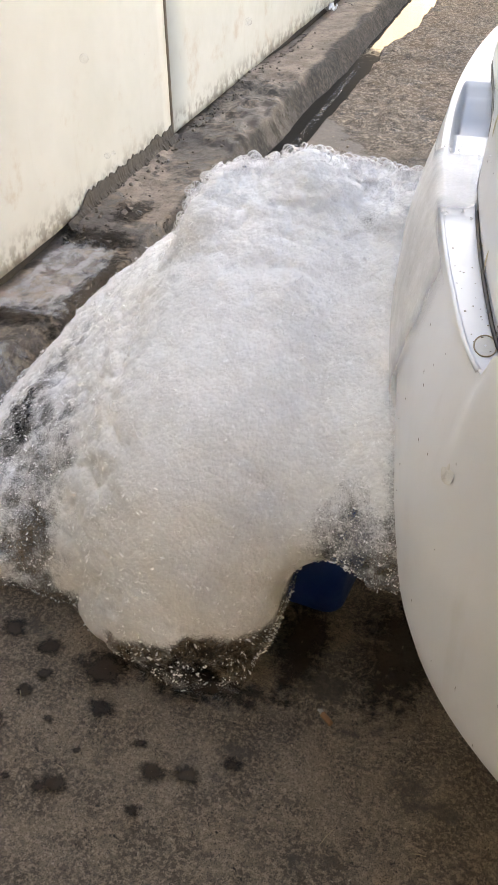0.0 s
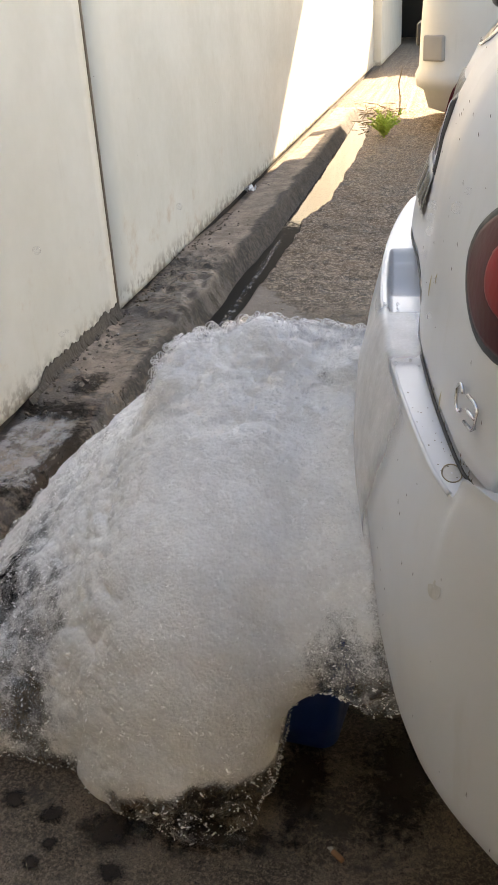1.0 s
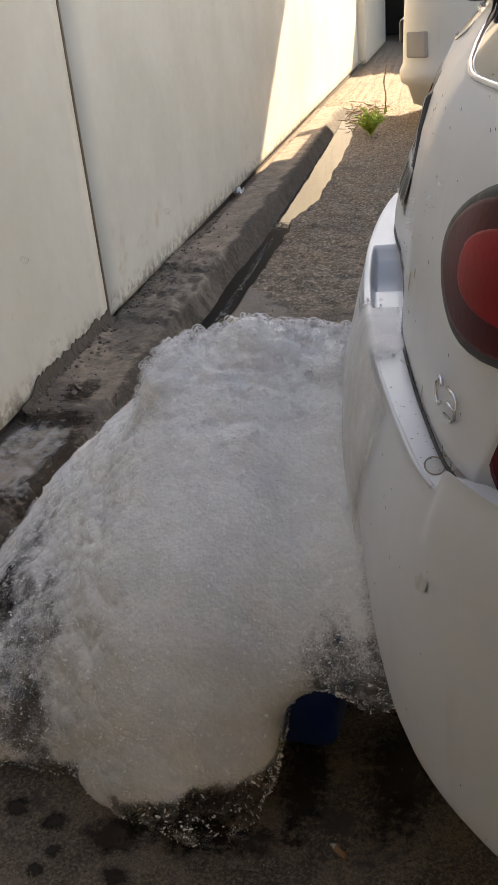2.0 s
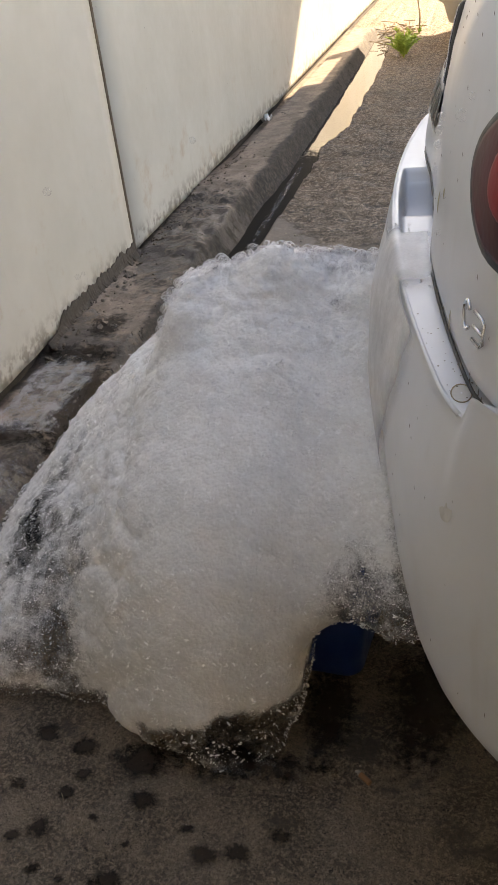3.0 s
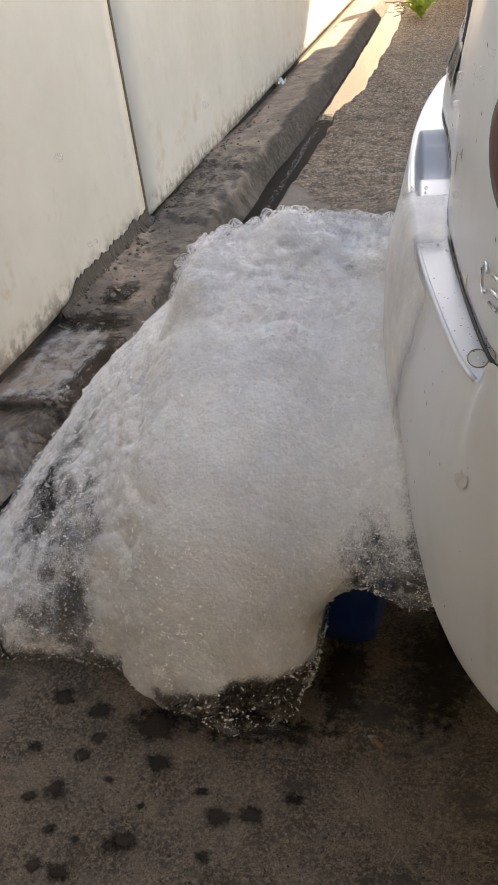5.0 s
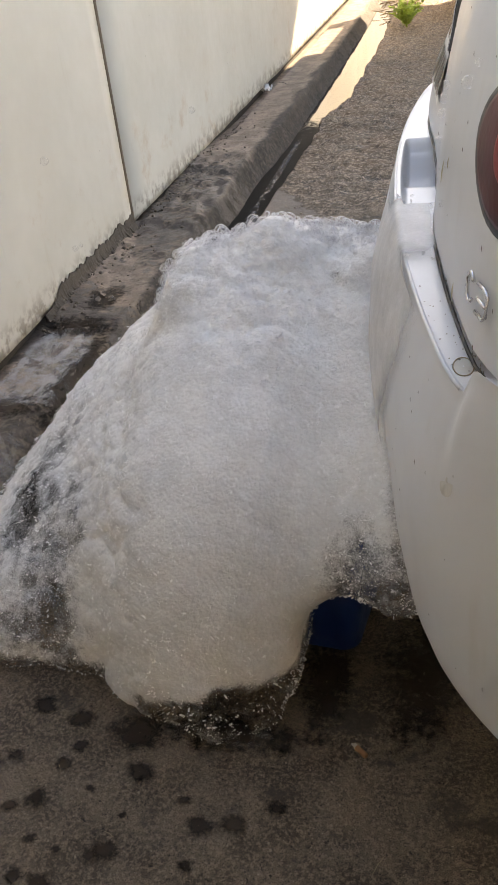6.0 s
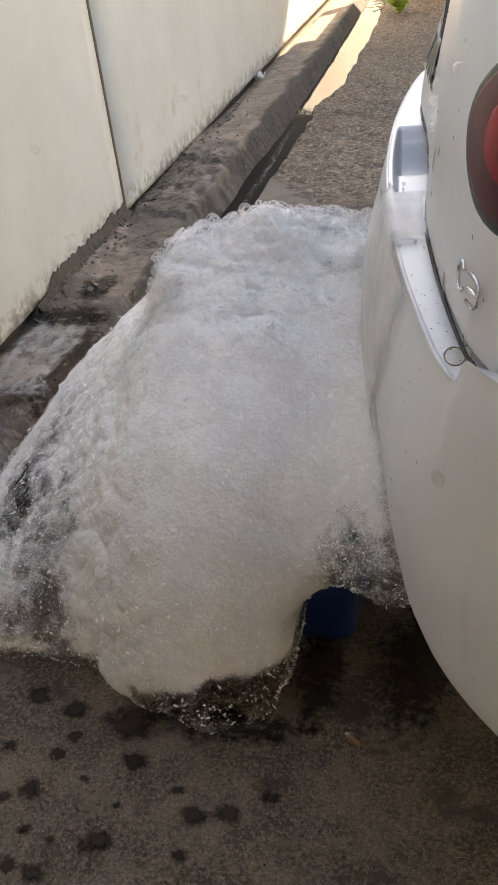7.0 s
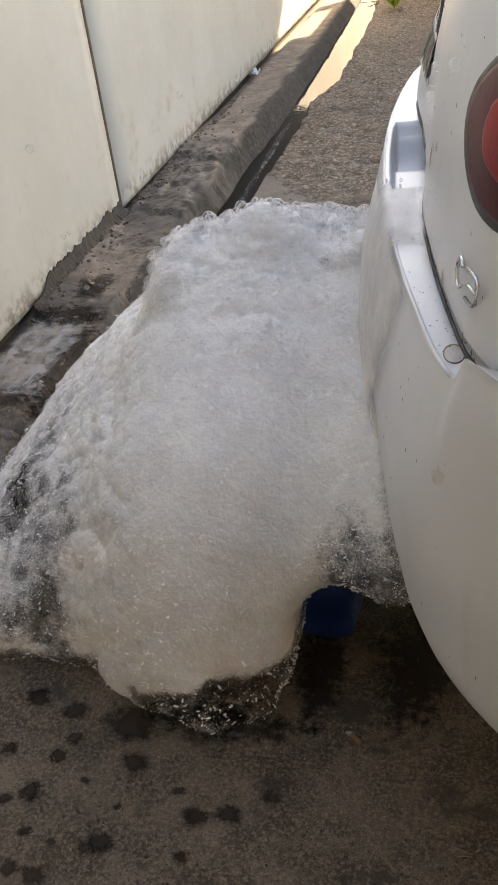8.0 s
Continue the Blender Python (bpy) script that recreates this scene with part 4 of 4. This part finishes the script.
def ring_cluster(balls, thick, seg, sides, arc, repeat):
    """Liquid bubble borders, thin rings or arcs turned at random; white replaces their reflections."""
    a, b = np.meshgrid(np.arange(seg + 1) * arc / seg + (0 if arc > 6 else (math.pi - arc) / 2), np.arange(sides) * 2 * math.pi / sides, indexing="ij")
    idx = np.arange((seg + 1) * sides).reshape(seg + 1, sides)
    low, high = idx[:-1], idx[1:]
    low_up, high_up = np.roll(low, -1, 1), np.roll(high, -1, 1)
    tri = np.concatenate([np.stack([low, high, high_up], -1).reshape(-1, 3), np.stack([low, high_up, low_up], -1).reshape(-1, 3)])
    verts, faces, o = [], [], 0
    for cx, cy, cz, r in balls:
        for j in range(repeat):
            w = thick * rnd.uniform(0.6, 1.3)
            taper = w * np.sin(np.clip((a - a[0, 0]) / arc, 0.04, 0.96) * math.pi) ** 0.5 if arc < 6 else w
            pts = np.stack([(r + taper * np.cos(b)) * np.cos(a), (r + taper * np.cos(b)) * np.sin(a), taper * np.sin(b)], -1).reshape(-1, 3)
            turn = np.array(Euler((rnd.uniform(0, 6.2), rnd.uniform(0, 6.2), rnd.uniform(0, 6.2)) if arc > 6 else (math.pi / 2 + rnd.uniform(-0.6, 0.6), rnd.gauss(0, 0.5), rnd.uniform(0, 6.2))).to_matrix())
            verts.append(pts @ turn.T + (cx, cy, cz))
            faces.append(tri + o)
            o += (seg + 1) * sides
    return np.concatenate(verts), np.concatenate(faces)


fr_v, fr_f = ball_cluster(froth, 1)
froth_mesh = quick_mesh("froth", fr_v, fr_f, FROTH)
froth_mesh.attributes.new("cover", "FLOAT", "POINT").data.foreach_set("value", np.full(len(fr_v), 0.85, dtype=np.float32))
part("froth", froth_mesh, parent=pile)
part("white_glint_flakes", quick_mesh("white_glint_flakes", *flake_cluster(beads), RIM_GLINT), parent=pile)
part("large_bubbles", quick_mesh("large_bubbles", *ball_cluster(large, 2), BUBBLE), parent=pile)
part("bright_rim_borders", quick_mesh("bright_rim_borders", *ring_cluster(large, 0.00036, 18, 4, 2 * math.pi, 2), RIM_GLINT), parent=pile)
part("white_glint_arcs", quick_mesh("white_glint_arcs", *ring_cluster(ticks, 0.00042, 4, 4, 1.6, 1), RIM_GLINT), parent=pile)

# a milky film of foam climbing over the bumper's top edge
def film_point(d, v):
    x, y, z = bumper_point(d, v)
    out = 0.003 + 0.008 * (1 - step(abs(d + 0.20), 0.02, 0.26))
    lift = step(v, 0.95, 1.05)
    return car.matrix_world @ Vector((x - out * (1 - lift), y, z + out * lift))


def film_cover(d, v):
    on_face = 1 - step(-d, 0.24 + 0.14 * step(v, 0.2, 0.9), 0.46 + 0.08 * step(v, 0.3, 0.9))
    on_shelf = (1 - step(abs(d + 0.235), 0.05, 0.17)) * (1 - step(v, 1.3, 1.85))
    return 0.56 * (on_face * step(v, 0.02, 0.30) if v <= 1 else on_shelf) - 0.06


film_d, film_v = [-0.60 + 0.01 * i for i in range(54)], [0.02 + 0.03 * i for i in range(62)]
film = grid_mesh("milky_film", film_point, film_d, film_v, VEIL)
film.attributes.new("cover", "FLOAT", "POINT").data.foreach_set("value", [film_cover(d, v) for v in film_v for d in film_d])
part("milky_film", film, parent=pile)

# loose bubbles clinging to the tailgate and the ledge
rnd = random.Random(77)
WALL_BUBBLES = [(3.30, 0.257, 0.013), (2.09, 0.165, 0.008), (2.13, 0.159, 0.006), (2.02, 0.42, 0.011)]
for i in range(20):
    if i >= 16:
        yy, zz, r = WALL_BUBBLES[i - 16]
        spot = Vector((WALL_X + 0.002 + r * 0.8, yy, zz))
    elif i < 11:
        d, z, r = rnd.uniform(-0.42, -0.06), rnd.uniform(0.64, 0.80), rnd.uniform(0.003, 0.006)
        spot = car.matrix_world @ Vector((gate_x(d, z, r * 0.7), d, z))
    else:
        yy, r = rnd.uniform(1.45, 2.6), rnd.uniform(0.006, 0.013)
        xx = rnd.uniform(-0.93, -0.76)
        spot = Vector((xx, yy, ground_z(xx, yy) + r * 0.75))
    bub = part("soap_bubble", quick_mesh("soap_bubble", *ball_cluster([(0, 0, 0, r)], 3), BUBBLE))
    bub.location = spot
    tagged(bub, "clear soap bubble clinging to a surface", "bubble", "loose soap bubbles")

# ---- small things on the ground and the ledge ----
butt = thing("cigarette_butt", (-0.042, 0.700, 0.0045), "orange-tipped cigarette butt on the concrete", "cigarette butt", rz=-40)
part("tip", mesh_of("tip", *tube([(-0.008, 0, 0), (-0.0077, 0, 0), (0.0, 0, 0.0003), (0.0095, 0, 0), (0.010, 0, 0)], [0.003, 0.0038, 0.0038, 0.0036, 0.003], 14), FILTER_PAPER), parent=butt)
part("burnt_end", mesh_of("burnt_end", *tube([(-0.0085, 0, 0), (-0.013, 0.0015, -0.0003), (-0.0165, -0.001, -0.001)], [0.0034, 0.0028, 0.0012], 10), ASH_PAPER), parent=butt)

for sx, sy, turn, length in ((-0.006, 0.553, 65, 0.026), (0.093, 0.562, 8, 0.018), (-0.329, 0.544, -20, 0.015), (-0.429, 0.625, -50, 0.022)):
    straw = thing("dry_straw", (sx, sy, ground_z(sx, sy) + 0.0008), "thin pale dry straw lying on the concrete", "straw", "scattered straws", rz=turn)
    part("stem", mesh_of("stem", *tube([(-length / 2, 0, 0.0006), (0, 0.0006, 0.0012), (length / 2, -0.0004, 0.0004)], [0.0003, 0.0005, 0.0003], 6), STRAW), parent=straw)

scrap = thing("plastic_scrap", (-0.955, 4.60, 0.055), "crumpled white plastic scrap at the wall foot", "litter")
part("sheet", grid_mesh("sheet", lambda u, v: (0.022 * u, 0.05 * v, 0.018 + 0.022 * fbm(u * 1.7, v * 1.7, 8) + 0.012 * fbm(u * 5, v * 5, 3)), [-1 + i / 5 for i in range(11)], [-1 + i / 6 for i in range(13)], WHITE_SCRAP), parent=scrap)

# pebbles and grit
rnd = random.Random(21)
grit = []
for i in range(5200):
    yy = rnd.uniform(0.4, 8.0)
    xx = rnd.uniform(-0.55, 0.3) if yy > 2.6 or rnd.random() < 0.25 else rnd.uniform(-0.9, 0.25)
    if yy < 2.6 and rnd.random() < 0.6:
        continue
    if ledge_edge(yy) < xx < gutter_right(yy):
        continue
    r = rnd.uniform(0.0008, 0.0022) if yy < 2.6 else 0.0013 + 0.0042 * rnd.random() ** 2.5
    grit.append((xx, yy, ground_z(xx, yy) + r * 0.3, r))
gv, gf = ball_cluster(grit, 1)
gv = gv + 0.0011 * np.sin(gv[:, [1, 2, 0]] * 1300) * (gv[:, [1]] > 2.6)
tagged(part("grit", quick_mesh("grit", gv, gf, STONE)), "scattered small pebbles and grit on the concrete", "pebbles", kind="stuff")

rubble = []
for i in range(220):
    yy = 1.80 + 2.3 * rnd.random() ** 1.6
    xx = -0.972 + 0.06 * rnd.random() ** 1.5 if rnd.random() < 0.75 else rnd.uniform(-0.96, -0.76)
    r = rnd.uniform(0.0015, 0.0050) if xx > -0.91 else rnd.uniform(0.002, 0.0065)
    rubble.append((xx, yy, ground_z(xx, yy) + r * 0.2, r))
rv, rf = ball_cluster(rubble, 1)
rv = rv + 0.0024 * np.sin(rv[:, [1, 2, 0]] * 700)
tagged(part("rubble", quick_mesh("rubble", rv, rf, RUBBLE)), "broken cement crumbs along the wall foot", "rubble", kind="stuff")

# weed, twigs and dry litter by the end of the gutter
weed = thing("weed", (-0.40, 6.85, 0.0), "bright green feathery weed beside the gutter", "weed")
rnd = random.Random(31)
for j in range(16):
    a, lean, tall = rnd.uniform(0, 6.28), rnd.uniform(0.05, 0.17), rnd.uniform(0.07, 0.20)
    stem = [(lean * t * t * math.cos(a), 1.3 * lean * t * t * math.sin(a), tall * t) for t in (0, 0.25, 0.5, 0.75, 1.0)]
    part("stem", mesh_of("stem", *tube(stem, [0.004, 0.0035, 0.003, 0.002, 0.001], 5), LEAF), parent=weed)
    lv, lf = [], []
    for q in range(90):
        t = rnd.uniform(0.2, 1.0)
        base = Vector((lean * t * t * math.cos(a), 1.3 * lean * t * t * math.sin(a), tall * t))
        d = Vector((rnd.gauss(0, 1), rnd.gauss(0, 1), rnd.uniform(0, 1.2))).normalized() * rnd.uniform(0.02, 0.05)
        w = d.cross(Vector((rnd.gauss(0, 1), rnd.gauss(0, 1), 1))).normalized() * 0.004
        o = len(lv)
        lv += [base - w, base + w, base + d * 0.6 + w * 0.8, base + d, base + d * 0.6 - w * 0.8]
        lf.append((o, o + 1, o + 2, o + 3, o + 4))
    part("leaves", mesh_of("leaves", lv, lf, LEAF, False), parent=weed)
twigs = thing("dry_litter", (-0.52, 8.1, 0.0), "heap of dry twigs and leaf litter", "litter", kind="stuff")
lv, lf = [], []
for j in range(70):
    c = Vector((rnd.gauss(0, 0.09), rnd.gauss(0, 0.35), abs(rnd.gauss(0.02, 0.02))))
    d = Vector((rnd.gauss(0, 1), rnd.gauss(0, 1), rnd.gauss(0, 0.3))).normalized() * rnd.uniform(0.03, 0.10)
    v_, f_ = tube([c - d, c, c + d], 0.003, 5)
    o = len(lv)
    lv += v_
    lf += [tuple(i + o for i in f) for f in f_]
part("twigs", mesh_of("twigs", lv, lf, DRY), parent=twigs)
stick = thing("dry_stalk", (-0.36, 8.2, 0.0), "upright dry plant stalk", "plant")
part("stalk", mesh_of("stalk", *tube([(0, 0, 0), (0.01, 0, 0.12), (-0.01, 0, 0.26), (0.02, 0, 0.38)], [0.012, 0.01, 0.008, 0.004]), DRY), parent=stick)

# ---- the far car ----
van = thing("suv", (-0.15, 7.66, 0.0), "cream white SUV parked with its nose to the wall", "car", rz=-90)


def nose_loop(z, hx, front, length=4.3):
    r = 0.34
    pts = []
    for a0, cx in ((180, r - hx), (270, hx - r)):
        for i in range(13):
            a = radians(a0 + 90 * i / 12)
            pts.append((cx + r * math.cos(a), front + r + r * math.sin(a), z))
    return pts + [(hx, max(front + 1.0, length), z), (-hx, max(front + 1.0, length), z)]


nose_rows = [(0.14, 0.80, 0.16), (0.18, 0.86, 0.06), (0.31, 0.90, 0.02), (0.34, 0.935, -0.03), (0.42, 0.945, -0.04), (0.46, 0.93, -0.015), (0.70, 0.945, -0.01), (0.90, 0.945, 0.0), (0.96, 0.94, 0.02), (1.04, 0.92, 0.08), (1.10, 0.90, 0.22), (1.15, 0.88, 0.75), (1.17, 0.87, 1.0), (1.62, 0.74, 1.6), (1.72, 0.66, 1.9)]
loops = [nose_loop(*r_) for r_ in nose_rows]
k = len(loops[0])
part("body", mesh_of("body", [v for l in loops for v in l], [(j * k + i, j * k + (i + 1) % k, (j + 1) * k + (i + 1) % k, (j + 1) * k + i) for j in range(len(loops) - 1) for i in range(k)] + [tuple(range(k))[::-1], tuple(range((len(loops) - 1) * k, len(loops) * k))], VAN_PAINT), parent=van)
for s_ in (-1, 1):
    # Recess shade is put into the darker colour of a plain box.
    part("fog_recess", box((0.20, 0.04, 0.17), (0.835 * s_, 0.095, 0.60), 0.015, 3, pose(0, 0, 0, 0, 0, 45 * s_)), PLASTER, van, "darker beige box standing in for a shaded fog lamp recess")
    part("headlight", box((0.40, 0.10, 0.15), (0.74 * s_, 0.10, 1.05), 0.04, 3, pose(0, 0, 0, -28, 0, 32 * s_)), ALLOY, van)
    part("mirror", box((0.20, 0.12, 0.18), (1.02 * s_, 1.15, 1.20), 0.04), BLACK, van)
part("grille", box((0.9, 0.05, 0.16), (0, -0.02, 0.68), 0.02), BLACK, van)
for wy in (0.95, 3.5):
    for s_ in (-1, 1):
        part("wheel", grid_mesh("wheel", lambda a, i: (s_ * 0.84 + prof[i][1], wy + prof[i][0] * 1.15 * math.cos(a), 0.337 + prof[i][0] * 1.15 * math.sin(a)), ang, range(7), RUBBER), parent=van)

# ---- wet patches on the concrete, one also holding the bumper's shade ----
def wet_material():
    n = Nodes("wet_concrete")
    n.set(Specular_IOR_Level=0.15)
    n.color(n.mix(n.noise(40), (0.022, 0.017, 0.013), (0.055, 0.042, 0.032)))
    n.rough(n.span(n.noise(25), 0.3, 0.7, 0.6, 0.85)).bump(n.noise(160, 5, 0.7), 0.8, 0.004)
    att = n.add("ShaderNodeAttribute")
    att.attribute_name = "cover"
    ragged = n.calc("ADD", n.calc("MULTIPLY", n.calc("SUBTRACT", n.noise(60, 8, 0.75), 0.5), 2.4), n.calc("MULTIPLY", n.noise(300, 3), 0.5))
    n.link(n.span(n.calc("ADD", att.outputs["Fac"], n.calc("SUBTRACT", ragged, 0.25)), 0.05, 0.8, 0, 0.92), n.bsdf.inputs["Alpha"])
    return n.mat


WET = wet_material()
SPOTS = [(-0.490, 0.717, 0.021), (-0.426, 0.702, 0.021), (-0.411, 0.658, 0.013), (-0.439, 0.574, 0.018), (-0.222, 0.569, 0.020), (-0.180, 0.578, 0.017), (-0.326, 0.522, 0.018), (-0.390, 0.473, 0.018), (-0.224, 0.516, 0.012), (-0.135, 0.606, 0.015), (-0.386, 0.515, 0.006), (-0.321, 0.570, 0.007), (-0.494, 0.631, 0.014), (-0.425, 0.522, 0.011), (-0.319, 0.632, 0.020), (-0.424, 0.629, 0.014), (-0.343, 0.514, 0.012), (-0.425, 0.477, 0.013), (-0.470, 0.560, 0.012), (-0.375, 0.600, 0.009), (-0.250, 0.600, 0.010)]


def wet_patch(cx, cy, rx, ry, seed):
    def f(a, r):
        w = 1 + 0.22 * fbm(math.cos(a) * 1.5, math.sin(a) * 1.5, seed) + 0.08 * fbm(math.cos(a) * 6, math.sin(a) * 6, seed)
        x, y = cx + rx * r * w * math.cos(a), cy + ry * r * w * math.sin(a)
        return (x, y, ground_z(x, y) + (0.0022 if x > -0.6 else 0.0036))
    radii = [1.3, 1.1, 0.95, 0.8, 0.6, 0.3, 0.02]
    me = grid_mesh("wet_patch", f, [2 * math.pi * i / 40 for i in range(41)], radii, WET)
    me.attributes.new("cover", "FLOAT", "POINT").data.foreach_set("value", [1.15 - r for r in radii for i in range(41)])
    ob = part("wet_patch", me)
    return tagged(ob, "dark wet patch on the brown concrete", "wet patch", "wet patches", "structure")


# The third patch, under the bumper, paints in its shade as well as wet.
for i, (cx, cy, rx, ry) in enumerate(((-0.338, 0.690, 0.046, 0.034), (-0.102, 0.81, 0.042, 0.10), (0.03, 0.84, 0.065, 0.12), (-0.215, 0.705, 0.11, 0.034), (-0.645, 0.80, 0.05, 0.05), (-0.795, 1.60, 0.06, 0.22), (-0.735, 1.28, 0.05, 0.16), (-0.90, 1.44, 0.09, 0.05), (-0.88, 1.83, 0.11, 0.045), (-0.86, 1.98, 0.05, 0.09))):
    wet_patch(cx, cy, rx, ry, i * 3.1)
for i, (cx, cy, r) in enumerate(SPOTS):
    wet_patch(cx, cy, r, r * 0.85, 40 + i * 1.7)


# ---- thin suds lying on the ledge and in the gutter ----
def suds(x0, x1, y0, y1, cover, seed):
    nx, ny = 24, 40
    me = grid_mesh("suds", lambda u, v: (x0 + (x1 - x0) * u, y0 + (y1 - y0) * v, max(ground_z(x0 + (x1 - x0) * u, y0 + (y1 - y0) * v), -0.013) + 0.005 + 0.003 * fbm(u * 9, v * 9, seed)), [i / nx for i in range(nx + 1)], [i / ny for i in range(ny + 1)], SUDS)
    amount = []
    for v in range(ny + 1):
        for u in range(nx + 1):
            rim = min(1, 8 * min(u / nx, 1 - u / nx)) * min(1, 8 * min(v / ny, 1 - v / ny))
            amount.append(cover * rim + 0.25 * fbm(u * 0.35, v * 0.25, seed) - 0.2 * (1 - rim))
    me.attributes.new("cover", "FLOAT", "POINT").data.foreach_set("value", amount)
    return tagged(part("suds", me), "thin patchy soap suds left on the cement", "suds", "suds", "stuff")


suds(-0.985, -0.795, 1.42, 1.84, 0.60, 1.0)
suds(-0.95, -0.80, 1.12, 1.36, 0.40, 6.0)
suds(-0.74, -0.58, 0.85, 1.40, 0.42, 2.0)
suds(-0.675, -0.645, 2.3, 4.0, 0.30, 3.0)
suds(-0.33, -0.14, 0.675, 0.76, 0.22, 5.0)
